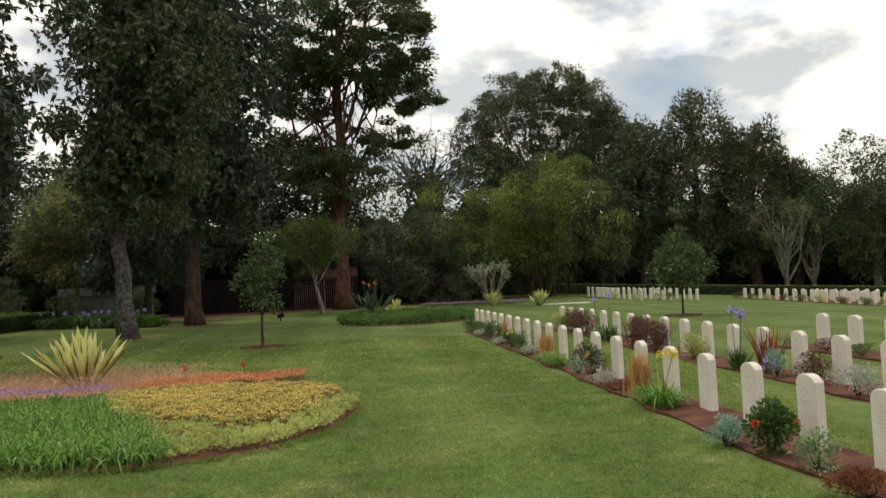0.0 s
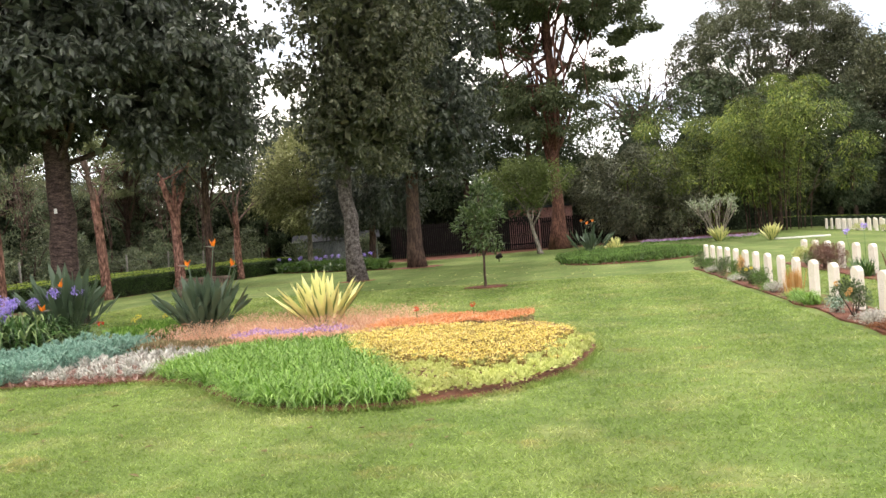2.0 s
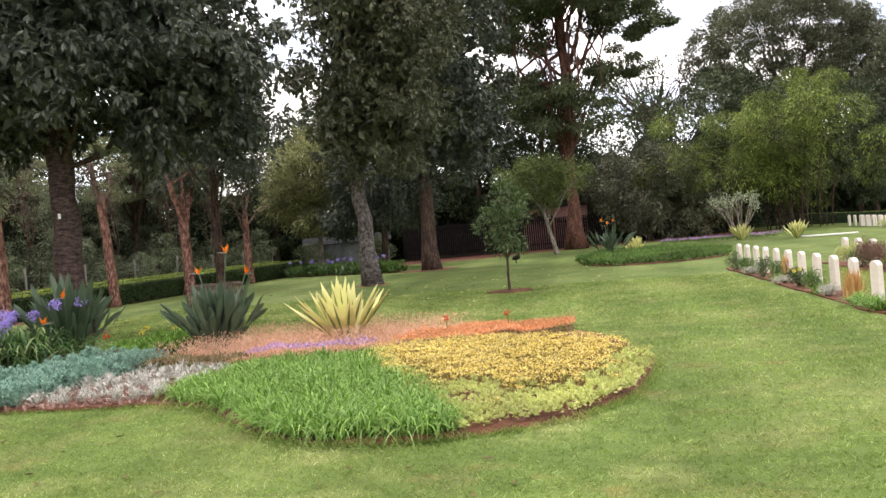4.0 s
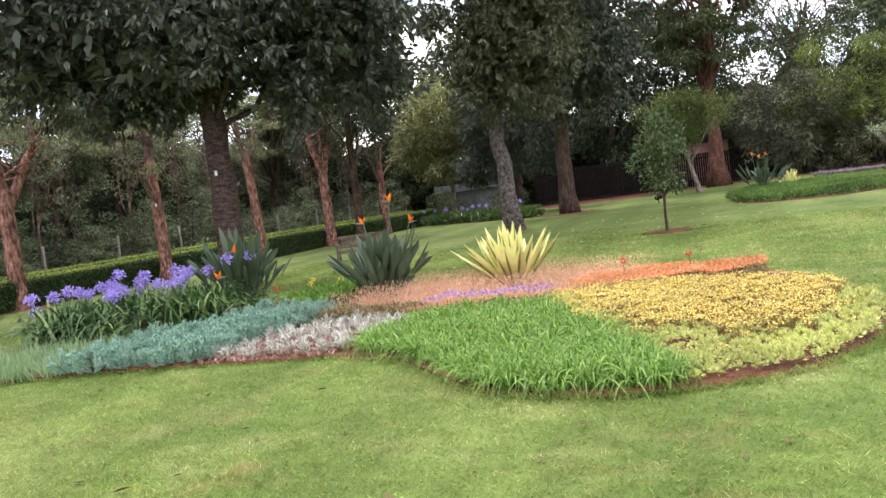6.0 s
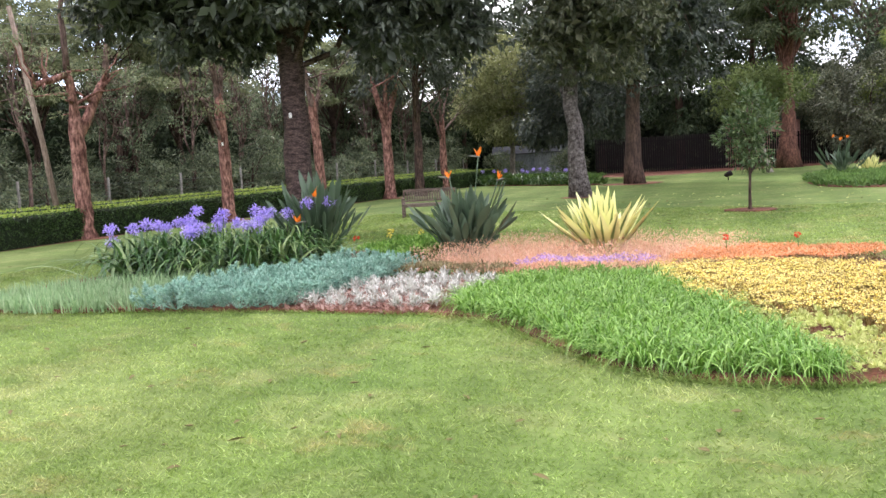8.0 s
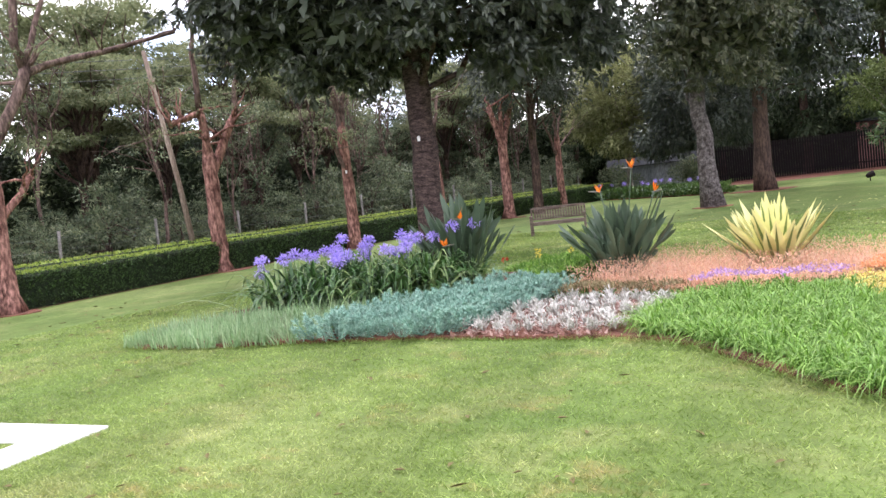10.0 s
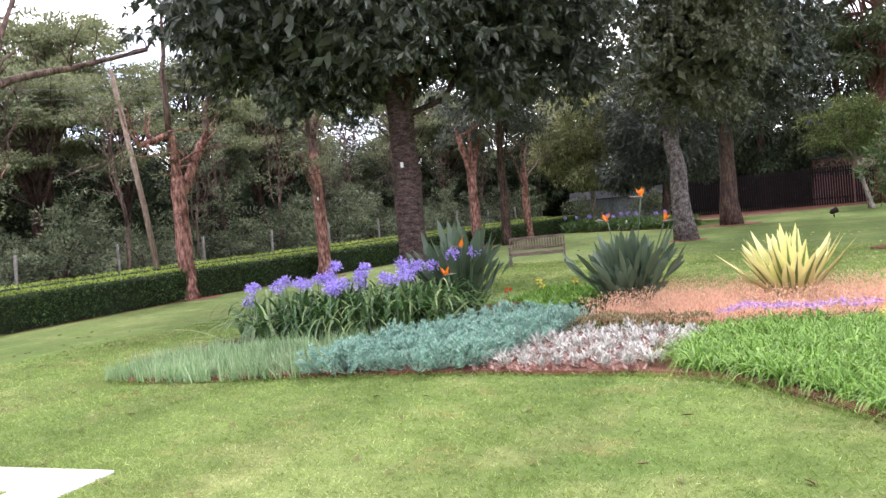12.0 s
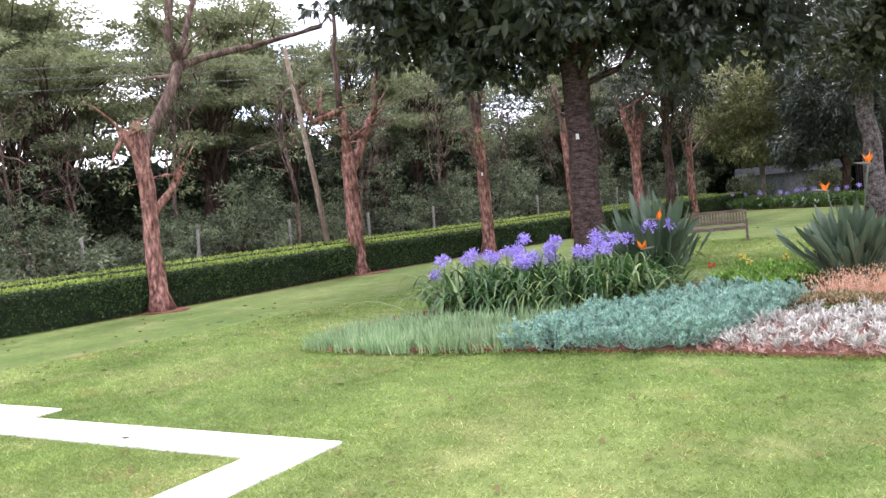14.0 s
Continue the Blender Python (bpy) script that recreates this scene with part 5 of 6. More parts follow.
def agave(at, label, n, h):
    """A rosette of stiff cream blades with green stripes."""
    root = thing("variegated_agave", at, label, "agave", "striped agaves")
    for i in range(n):
        d = ring_dirs(1, 3, 52)
        L = h * rng.uniform(0.8, 1.1)
        p = np.array([[d[0, 0] * 0.12, d[0, 1] * 0.12, 0.0]])
        W = rng.uniform(0.19, 0.26)
        state = rng.bit_generator.state
        v = blades(p, d, L, W, 0.03, 6, PROFILE_SWORD, fold=0.16, twist=0.1)
        leaf = part("blade", mesh_of("blade", *v, L_AGAVE), root)
        nrm = np.cross(unit(np.array([d[0, 1], -d[0, 0], 0])), d[0])
        for lift in (-0.006, 0.006):
            rng.bit_generator.state = state
            v2 = blades(p - nrm * (W * 0.16 + lift), d, L * 0.96, W * 0.2, 0.03, 6, PROFILE_SWORD, twist=0.1)
            part("stripe", mesh_of("stripe", *v2, L_AGAVEGREEN), leaf)
    return root


agave((-6.6, 15.6, 0.045), "cream and green striped agave with stiff pointed blades", 48, 1.3)

for i, (x, y) in enumerate(((-10.5, 14.9), (-10.1, 15.4), (-10.9, 15.6), (-9.8, 15.9), (-10.9, 14.4))):
    r = thing("small_bright_flower", (x, y, 0.05), "small bright flower on a thin stem among foliage", "flower", "small flowers in the bed")
    part("stem", mesh_of("stem", *tube([(0, 0, 0), (0.01, 0, 0.25), (0, 0, 0.5)], 0.006, 5), L_GROUND), r)
    q = unit(rng.normal(size=(24, 3)))
    part("petals", mesh_of("petals", *leaf_cards(np.array([0, 0, 0.5]) + q * 0.02, q, 0.055, 0.035), L_RED if i == 4 else L_YELLOW), r)
for x, y in ((-4.55, 15.3), (-3.55, 15.7)):
    r = thing("red_flower", (x, y, 0.05), "single red flower spike above the orange mat", "flower", "red flowers in the bed")
    part("stem", mesh_of("stem", *tube([(0, 0, 0), (0.01, 0, 0.2), (0, 0, 0.36)], 0.008, 5), L_GROUND), r)
    q = unit(rng.normal(size=(40, 3)))
    part("petals", mesh_of("petals", *leaf_cards(np.array([0, 0, 0.37]) + q * 0.02, q, 0.042, 0.028), L_RED), r)


# ---- graves ----
ROW = unit(np.array([-0.172, 1.12]))
STEP = 1.133
FACE = math.degrees(math.atan2(ROW[1], ROW[0])) - 90


def headstone_mesh():
    """An upright slab with a shallow arched top; its broad face looks along -x before it is turned."""
    bm = bmesh.new()
    w, h, t = 0.175, 0.73, 0.05
    prof = [(-w, -0.1), (-w, h - 0.07)] + [(w * math.sin(a), h - 0.07 + 0.07 * (math.cos(a) - math.cos(1.35)) / (1 - math.cos(1.35))) for a in np.linspace(-1.25, 1.25, 9)] + [(w, h - 0.07), (w, -0.1)]
    a = [bm.verts.new((-t, y, z)) for y, z in prof]
    b = [bm.verts.new((t, y, z)) for y, z in prof]
    bm.faces.new(a)
    bm.faces.new(b[::-1])
    for i in range(len(prof)):
        bm.faces.new((a[i], b[i], b[(i + 1) % len(prof)], a[(i + 1) % len(prof)]))
    bmesh.ops.recalc_face_normals(bm, faces=bm.faces)
    bmesh.ops.bevel(bm, geom=[e for e in bm.edges if e.calc_face_angle(0) > 1.2], offset=0.008, segments=1, affect="EDGES")
    return bm_mesh("headstone", bm, STONE)


ENGRAVE = two_tone("cut_lettering", (0.64, 0.58, 0.49), (0.76, 0.70, 0.62), 6.0, grain=0.2)


def engraving_mesh():
    """A badge and short lines, too worn to be read, as shallow bars."""
    bm = bmesh.new()
    bars = [(-0.035, 0.035, 0.53, 0.60)] + [(-x, x, z, z + 0.014) for x, z in ((0.08, 0.49), (0.11, 0.46), (0.10, 0.43), (0.06, 0.40))]
    for y0, y1, z0, z1 in bars:
        other = box(-0.0525, -0.0495, y0, y1, z0, z1)
        tmp = bpy.data.meshes.new("bar")
        other.to_mesh(tmp)
        other.free()
        bm.from_mesh(tmp)
    return bm_mesh("inscription", bm, ENGRAVE)


HEAD, CUT = headstone_mesh(), engraving_mesh()


def grave_row(x, y, n, first=0, carved=True, skip=(), step=STEP, start=0.0):
    for i in range(first, n):
        if i in skip:
            continue
        px, py = np.array([x, y]) + ROW * (start + step * i)
        ob = solo("headstone", HEAD, "pale upright limestone headstone with a gently arched top", "headstone", "headstones in the grave rows", at=(px, py, 0), turn=FACE + rng.uniform(-1.2, 1.2))
        if carved:
            part("inscription", CUT, ob, "worn badge and lines of lettering")


def row_soil(x, y, n, first=0):
    a = np.array([x, y]) + ROW * STEP * (first - 0.6)
    b = np.array([x, y]) + ROW * STEP * (n - 0.3)
    nx = np.array([-ROW[1], ROW[0]])
    pts = [a - nx * 0.22]
    m = max(2, int((n - first) * 1.4))
    right = [a + (b - a) * i / m - nx * (0.22 + rng.uniform(-0.03, 0.03)) for i in range(m + 1)]
    left = [a + (b - a) * i / m + nx * (0.60 + rng.uniform(-0.09, 0.09)) for i in range(m + 1)][::-1]
    ring = [tuple(p) for p in right + left]
    bm = bmesh.new()
    lo = [bm.verts.new((*p, -0.06)) for p in ring]
    hi = [bm.verts.new((*p, 0.03)) for p in ring]
    for i in range(len(ring)):
        j = (i + 1) % len(ring)
        bm.faces.new((lo[i], lo[j], hi[j], hi[i]))
    bm.faces.new(hi)
    bmesh.ops.triangulate(bm, faces=bm.faces)
    bmesh.ops.subdivide_edges(bm, edges=[e for e in bm.edges if e.calc_length() > 0.5], cuts=2, use_grid_fill=True)
    for v in bm.verts:
        if v.co.z > 0:
            v.co.z += 0.02 * noise.noise((v.co.x * 4, v.co.y * 4, 0))
        v.co.z += float(lie(v.co.x, v.co.y))
    bmesh.ops.recalc_face_normals(bm, faces=bm.faces)
    solo("grave_bed_soil", bm_mesh("grave_bed_soil", bm, SOIL), "long strip of bare red soil along the headstones", "soil bed", kind="structure")


ROW_A, ROW_B, ROW_C = (4.15, 8.19), (6.18, 12.31), (8.40, 15.45)
for (x, y), n, first, step, start in ((ROW_A, 19, -2, 1.2, 0.08), (ROW_B, 15, -3, 1.15, 0.05), (ROW_C, 3, -3, 1.133, 0.0)):
    grave_row(x, y, n, first, step=step, start=start)
    row_soil(x, y, n, first)
for x, y, n in ((11.3, 54.0, 9), (13.2, 54.5, 9), (10.4, 58.0, 7), (15.2, 55.5, 8)):
    grave_row(x, y, n, 0, False)
for x, y, n, first in ((22.3, 45.0, 15, -2), (24.8, 45.6, 15, -3), (27.3, 46.4, 14, -4), (29.8, 47.2, 13, -5)):
    grave_row(x, y, n, first, False)
    row_soil(x, y, n, first)


# small plants along the graves: one maker for each habit
def bush(at, label, leaf, r, h, n, size, slim=0.4, flower=None, count=0, name="grave_shrub"):
    root = thing(name, at, label, "shrub", "plants along the graves")
    n, size = int(n * 3.2), size * 0.62
    lobes = 9
    g = rng.normal(size=(n, 3))
    mid = unit(rng.normal(size=(lobes, 3)) + (0, 0, 0.35)) * rng.uniform(0.35, 0.85, (lobes, 1)) * (r, r, h * 0.5) + (0, 0, h * 0.5)
    P = mid[rng.integers(0, lobes, n)] + unit(g) * rng.random((n, 1)) ** 0.45 * (r * 0.52, r * 0.52, h * 0.3)
    P[:, 2] = np.maximum(P[:, 2], 0.01)
    part("leaves", mesh_of("leaves", *leaf_cards(P, unit(g) + (0, 0, 0.4) + rng.normal(size=(n, 3)) * 0.4, rng.uniform(0.6, 1.3, n) * size, rng.uniform(0.7, 1.2, n) * size * slim), leaf), root)
    st = [tube(bent((0, 0, -0.02), P[rng.integers(n)], 4, 0.15), np.linspace(0.012, 0.004, 4), 4) for _ in range(7)]
    part("stem", mesh_of("stem", *joined(st), BARK_DARK), root)
    for _ in range(count):
        c = unit(rng.normal(size=3) * 0.55 + (-0.5, -0.8, 0.45)) * (r, r, h * 0.55) * 1.12 + (0, 0, h * 0.5)
        q = unit(rng.normal(size=(26, 3)))
        part("blossom", mesh_of("blossom", *leaf_cards(c + q * 0.014, q, 0.036, 0.032), flower), root)
    return root


def tuft(at, label, leaf, n, h, width, lean=(5, 45), droop=(0.2, 0.6), flower=None, count=0, up=0.2):
    root = thing("grave_tuft", at, label, "plant", "plants along the graves")
    P = np.column_stack([rng.normal(size=(n, 2)) * 0.07, np.zeros(n)])
    part("foliage", mesh_of("foliage", *blades(P, ring_dirs(n, *lean), rng.uniform(0.65, 1.1, n) * h, width, rng.uniform(*droop, n), 4), leaf), root)
    for _ in range(count):
        x, y = rng.normal(size=2) * 0.14
        z = h + up * rng.uniform(0.6, 1.2)
        head = part("flower_head", mesh_of("flower_head", *leaf_cards(np.array([x, y, z]) + unit(rng.normal(size=(50, 3))) * (0.06, 0.06, 0.05), rng.normal(size=(50, 3)), 0.05, 0.03), flower), root)
        part("stalk", mesh_of("stalk", *tube([(x * 0.3, y * 0.3, 0), (x, y, z)], 0.007, 4), leaf), head)
    return root


def beside(row, i, out, along=0.0):
    p = np.array(row) + ROW * STEP * (i + along) + np.array([-ROW[1], ROW[0]]) * out
    return (float(p[0]), float(p[1]), 0.03)


bush((3.80, 7.29, 0.03), "grey-leaved small shrub before a headstone", L_IRIS, 0.19, 0.36, 200, 0.075, 0.4)
bush((3.66, 8.07, 0.03), "rose bush with leafy stems and red blooms", L_GROUND, 0.24, 0.47, 420, 0.10, 0.55, L_RED, 2, "rose_bush")
bush((3.36, 8.51, 0.03), "low blue-grey lavender bush on red soil", L_BLUE, 0.21, 0.28, 560, 0.055, 0.35)
bush((3.84, 6.38, 0.03), "low rust-red groundcover plant", L_RUST, 0.34, 0.18, 700, 0.045, 0.6)
for k in (0.0, 0.35):
    tuft(beside(ROW_A, 3 - 0.42, 0.4, k), "tuft of arching green grassy leaves", L_LILY, 260, 0.66, 0.017, (12, 60), (0.5, 1.1), flower=L_YELLOW, count=1, up=0.0)
tuft(beside(ROW_A, 4 - 0.42, 0.34, 0.0), "upright golden croton-like plant before a headstone", L_GOLD, 300, 0.64, 0.016, (0, 13), (0, 0.2))
bush(beside(ROW_A, 5 - 0.42, 0.45, -0.5), "low rust-brown groundcover on the soil", L_RUST, 0.30, 0.14, 500, 0.04, 0.5)
bush(beside(ROW_A, 5 - 0.42, 0.45, 0.15), "low silver-grey plant spilling to the lawn", L_SILVER, 0.28, 0.18, 420, 0.055, 0.35)
bush(beside(ROW_A, 6 - 0.42, 0.40, 0.0), "leafy rose bush with pale pink buds", L_SAPLING, 0.28, 0.55, 560, 0.07, 0.5, L_GOLD, 3, "rose_bush")
bush(beside(ROW_A, 7 - 0.42, 0.42, -0.4), "low blue-grey lavender bush on red soil", L_BLUE, 0.22, 0.26, 420, 0.05, 0.25)
for k in (-0.2, 0.3, 0.7):
    tuft(beside(ROW_A, 8 - 0.42, 0.42, k), "tuft of arching green grassy leaves", L_LILY, 170, 0.55, 0.016, (12, 60), (0.5, 1.1))
tuft(beside(ROW_A, 9 - 0.42, 0.25, 0.4), "upright golden croton-like plant before a headstone", L_GOLD, 260, 0.58, 0.016, (0, 13), (0, 0.2))
for i in range(10, 19):
    kind = i % 3
    if kind == 0:
        bush(beside(ROW_A, i - 0.42, 0.40, 0.1), "leafy green rose bush by the headstones", L_SAPLING, 0.27, 0.5, 380, 0.075, 0.5, L_YELLOW if i == 12 else None, 2 if i == 12 else 0, "rose_bush")
    elif kind == 1:
        bush(beside(ROW_A, i - 0.42, 0.45, 0.1), "low silver-grey plant beside the lawn", L_SILVER, 0.26, 0.2, 320, 0.06, 0.35)
        tuft(beside(ROW_A, i - 0.42, 0.4, 0.55), "tuft of arching green grassy leaves", L_LILY, 140, 0.55, 0.016, (12, 60), (0.5, 1.1))
    else:
        bush(beside(ROW_A, i - 0.42, 0.42, 0.0), "dense mid-green shrub before a headstone", L_GROUND, 0.33, 0.42, 420, 0.07, 0.45)
bush(beside(ROW_A, 13 - 0.42, 0.3, 0.5), "upright golden shrub between headstones", L_GOLD, 0.14, 0.55, 220, 0.07, 0.4)

bush(beside(ROW_B, -1 - 0.3, 0.45, 0.4), "grey-green trailing shrub on red soil", L_SILVER, 0.34, 0.35, 520, 0.07, 0.3)
bush(beside(ROW_B, -2 - 0.3, 0.40, 0.3), "lime and cream variegated shrub", L_LIME, 0.28, 0.5, 420, 0.07, 0.5)
bush(beside(ROW_B, 0 - 0.3, 0.40, 0.4), "bronze leaved grassy shrub on red soil", L_BRONZE, 0.26, 0.45, 420, 0.09, 0.25)
bush(beside(ROW_B, 1 - 0.3, 0.42, 0.35), "grey bush with small blue flowers", L_BLUE, 0.22, 0.42, 420, 0.06, 0.3, L_AGAPFLOWER, 3)
tuft(beside(ROW_B, 1 - 0.3, 0.3, 0.75), "bronze plant with orange-red spikes", L_REDSPIKE, 70, 0.85, 0.035, (2, 26), (0, 0.3))
tuft(beside(ROW_B, 2 - 0.3, 0.42, 0.5), "clump of dark straps with blue flower heads", L_AGAP, 120, 0.55, 0.026, flower=L_AGAPFLOWER, count=3, up=0.4)
bush(beside(ROW_B, 4 - 0.3, 0.40, 0.2), "lime and cream variegated shrub", L_LIME, 0.34, 0.5, 520, 0.07, 0.5)
for k in (0.0, 0.5, 0.9):
    bush(beside(ROW_B, 6 - 0.3, 0.42, k), "large bronze-purple grassy shrub", L_BRONZE, 0.36, 0.66, 620, 0.12, 0.2)
tuft(beside(ROW_B, 7 - 0.3, 0.2, 0.6), "bronze plant with tall red flower spikes", L_REDSPIKE, 50, 0.85, 0.035, (2, 24), (0, 0.3))
for k in (-0.2, 0.3):
    tuft(beside(ROW_B, 9 - 0.3, 0.42, k), "clump of dark green strap leaves by headstones", L_AGAP, 120, 0.6, 0.03, flower=L_AGAPFLOWER, count=1, up=0.5)
for k in (0.0, 0.6):
    bush(beside(ROW_B, 11 - 0.3, 0.42, k), "large bronze-purple grassy shrub", L_BRONZE, 0.42, 0.72, 560, 0.12, 0.2)
bush(beside(ROW_B, 13 - 0.3, 0.42, 0.0), "lime and cream variegated shrub", L_LIME, 0.36, 0.6, 420, 0.08, 0.5)
bush(beside(ROW_B, 12 - 0.3, 0.42, 0.3), "dense mid-green shrub before a headstone", L_GROUND, 0.36, 0.5, 420, 0.08, 0.45)
for i in range(-2, 3):
    bush(beside(ROW_C, i, 0.42, 0.3), "low green and bronze groundcover", L_BRONZE if i % 2 else L_GROUND, 0.28, 0.22, 300, 0.06, 0.4)
for i in range(9):
    bush(beside((22.3, 45.0), i * 1.9 - 1, 0.4, 0.2), "small pale shrub before the far headstones", (L_LIME, L_GROUND, L_BRONZE)[i % 3], 0.35, 0.4, 160, 0.11, 0.5)
for x, y in ((10.9, 53.6), (10.0, 57.0), (12.4, 54.0), (13.0, 53.8)):
    bush((x, y, 0), "small pale shrub before the far headstones", (L_LIME, L_GROUND)[int(x) % 2], 0.35, 0.45, 160, 0.11, 0.5)


# ---- backing trees that close the lawn ----
def backing():
    g = np.random.default_rng(5)
    first = tree("backing_tree", (-30, 66, 0), "tall dark tree filling the edge of the grounds", [(0, 0, 0), (0.2, 0, 6), (0, 0, 13)], [0.3, 0.24, 0.1], BARK_DARK,
                 [(0, 0, 10.5, 4.2, 3.6, 4.6), (0.8, 0, 5.2, 3.6, 3.0, 3.2), (-1.5, 0, 7.5, 2.8, 2.6, 2.4)], 240, 28, L_DARKWOODS, 0.52, 0.42, 0.4, 0.95, limbs=14, shell=0.4, flat=0.6, group="dark trees closing the lawn")
    for x, y, k in ((-23.5, 67.5, 1.0), (-17.5, 68.5, 1.12), (-12, 69, 0.95), (-34, 64, 0.75), (-41, 58, 0.7), (-29, 70, 0.85), (-3.0, 74.5, 0.62), (2.5, 79.5, 0.8), (8.0, 80.5, 0.8), (13.0, 82.5, 0.85), (13.5, 78, 0.7), (33, 86, 0.85), (49, 74, 0.95)):
        copy_thing(first, pose(x, y, float(lie(x, y)), 0, 0, g.uniform(0, 360)) @ Matrix.Diagonal((k, k, k, 1)))


backing()
tree("olive_tree", (-25.8, 55.0, 0), "rounded tree with yellow-olive foliage behind the hedge end", [(0, 0, 0), (0.1, 0, 3), (0, 0, 6)], [0.2, 0.15, 0.08], BARK_PALE,
     [(0, 0, 7.0, 3.4, 3.2, 2.8), (-2.4, 0, 5.4, 2.0, 2.0, 1.6), (1.2, -1.2, 3.7, 2.2, 1.8, 1.1)], 230, 50, L_YELLOWED, 0.38, 0.42, 0.3, 0.75, limbs=18, shell=0.4)
tree("glossy_tree", (-20.2, 53.0, 0), "dense glossy-leaved dark tree with low branches", [(0, 0, 0), (0.1, 0, 3), (0, 0, 6)], [0.25, 0.2, 0.1], BARK_DARK,
     [(0, 0, 6.6, 3.6, 3.2, 3.4), (1.6, -0.5, 4.2, 2.2, 2.0, 1.6), (-2.2, -0.8, 3.6, 2.4, 1.8, 1.2)], 260, 60, L_BLUEDARK, 0.36, 0.40, 0.6, 0.75, limbs=12, shell=0.4)


# ---- paving, bench, shed, fences ----
def paving():
    """Bands of pale slabs laid flush in the lawn round a plot."""
    root = thing("paving_band", (-10.48, 6.28, 0), "bright pale stone paving band set in the grass", "paving", kind="structure", turn=math.degrees(math.atan2(-0.81, -4.19)))
    slabs = {}

    def slab(x0, x1, y0, y1):
        key = (round(x1 - x0, 3), round(y1 - y0, 3))
        if key not in slabs:
            slabs[key] = bm_mesh("slab", box(-key[0] / 2 + 0.006, key[0] / 2 - 0.006, -key[1] / 2 + 0.006, key[1] / 2 - 0.006, -0.06, 0.022, 0.006), PAVING)
        part("slab", slabs[key], root, at=pose((x0 + x1) / 2, (y0 + y1) / 2, 0, 0, 0, 0))
    slab(0, 0.56, 0, 0.56)
    for i in range(4):
        slab(0.56 + i * 0.94, 0.56 + (i + 1) * 0.94, 0, 0.56)
    for i in range(6):
        slab(0, 0.56, 0.56 + i * 0.94, 0.56 + (i + 1) * 0.94)
    slab(4.32 - 0.02, 4.86 - 0.02, -0.38, 0.56)
    for i in range(6):
        slab(4.84 + i * 0.94, 4.84 + (i + 1) * 0.94, -0.38, 0.18)


paving()


def bench(at, turn):
    """A slatted garden bench with arms."""
    root = thing("garden_bench", at, "weathered grey slatted wooden garden bench on the lawn", "bench", turn=turn)

    def bar(name, x0, x1, y0, y1, z0, z1, parent=root):
        return part(name, bm_mesh(name, box(x0, x1, y0, y1, z0, z1, 0.006), WOOD_GREY), parent)
    for x in (-0.9, 0.84):
        bar("leg", x, x + 0.06, -0.28, -0.22, 0, 0.62)
        bar("leg", x, x + 0.06, 0.22, 0.28, 0, 0.9)
        bar("armrest", x - 0.01, x + 0.07, -0.32, 0.24, 0.622, 0.655)
        bar("stretcher", x + 0.01, x + 0.05, -0.22, 0.22, 0.12, 0.17)
    for i in range(6):
        bar("seat_slat", -0.84, 0.84, -0.27 + i * 0.082, -0.205 + i * 0.082, 0.42, 0.445)
    bar("apron", -0.84, 0.84, -0.27, -0.24, 0.34, 0.418)
    bar("bottom_rail", -0.84, 0.84, 0.23, 0.27, 0.5, 0.55)
    bar("top_rail", -0.84, 0.84, 0.225, 0.275, 0.84, 0.92)
    for i in range(19):
        x = -0.79 + i * 0.0855
        bar("back_slat", x, x + 0.062, 0.238, 0.262, 0.552, 0.838)


bench((-16.12, 26.3, 0), 24)


def shed():
    root = thing("garden_shed", (-26.5, 61.5, 0), "grey boarded garden shed behind the hedge end", "shed", turn=22)
    for i in range(26):
        x = -3.1 + i * 0.24
        part("board", bm_mesh("board", box(x, x + 0.225, -1.5, -1.46, 0, rng.uniform(1.86, 1.9), 0.006), SHED_WALL), root)
    part("side_wall", bm_mesh("side_wall", box(3.0, 3.06, -1.44, 1.5, 0, 1.88), SHED_WALL), root)
    part("side_wall", bm_mesh("side_wall", box(-3.1, -3.04, -1.44, 1.5, 0, 1.88), SHED_WALL), root)
    part("back_wall", bm_mesh("back_wall", box(-3.02, 2.98, 1.44, 1.5, 0, 1.88), SHED_WALL), root)
    bm = bmesh.new()
    sec = [(-1.7, 1.92), (0, 2.5), (1.7, 1.92), (1.7, 1.86), (0, 2.42), (-1.7, 1.86)]
    a, b = ([bm.verts.new((x, y, z)) for y, z in sec] for x in (-3.4, 3.35))
    bm.faces.new(a)
    bm.faces.new(b[::-1])
    for i in range(6):
        bm.faces.new((a[i], b[i], b[(i + 1) % 6], a[(i + 1) % 6]))
    bmesh.ops.recalc_face_normals(bm, faces=bm.faces)
    part("roof", bm_mesh("roof", bm, SHED_ROOF), root)


shed()


def slat_fence(a, b, h, label):
    root = thing("slat_fence", (*a, 0), label, "fence", turn=math.degrees(math.atan2(b[1] - a[1], b[0] - a[0])))
    n = int(math.dist(a, b) / 0.16)
    # the slats carry the shade of the trees in their colour
    me = bm_mesh("slat", box(0, 0.12, -0.015, 0.015, 0.0, h, 0.005), SHADED_WOOD_AND_BLACK)
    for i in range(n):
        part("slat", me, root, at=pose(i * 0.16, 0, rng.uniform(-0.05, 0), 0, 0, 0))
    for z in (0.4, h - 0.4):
        part("rail", bm_mesh("rail", box(0, n * 0.16, 0.018, 0.06, z, z + 0.09), SHADED_WOOD_AND_BLACK), root)


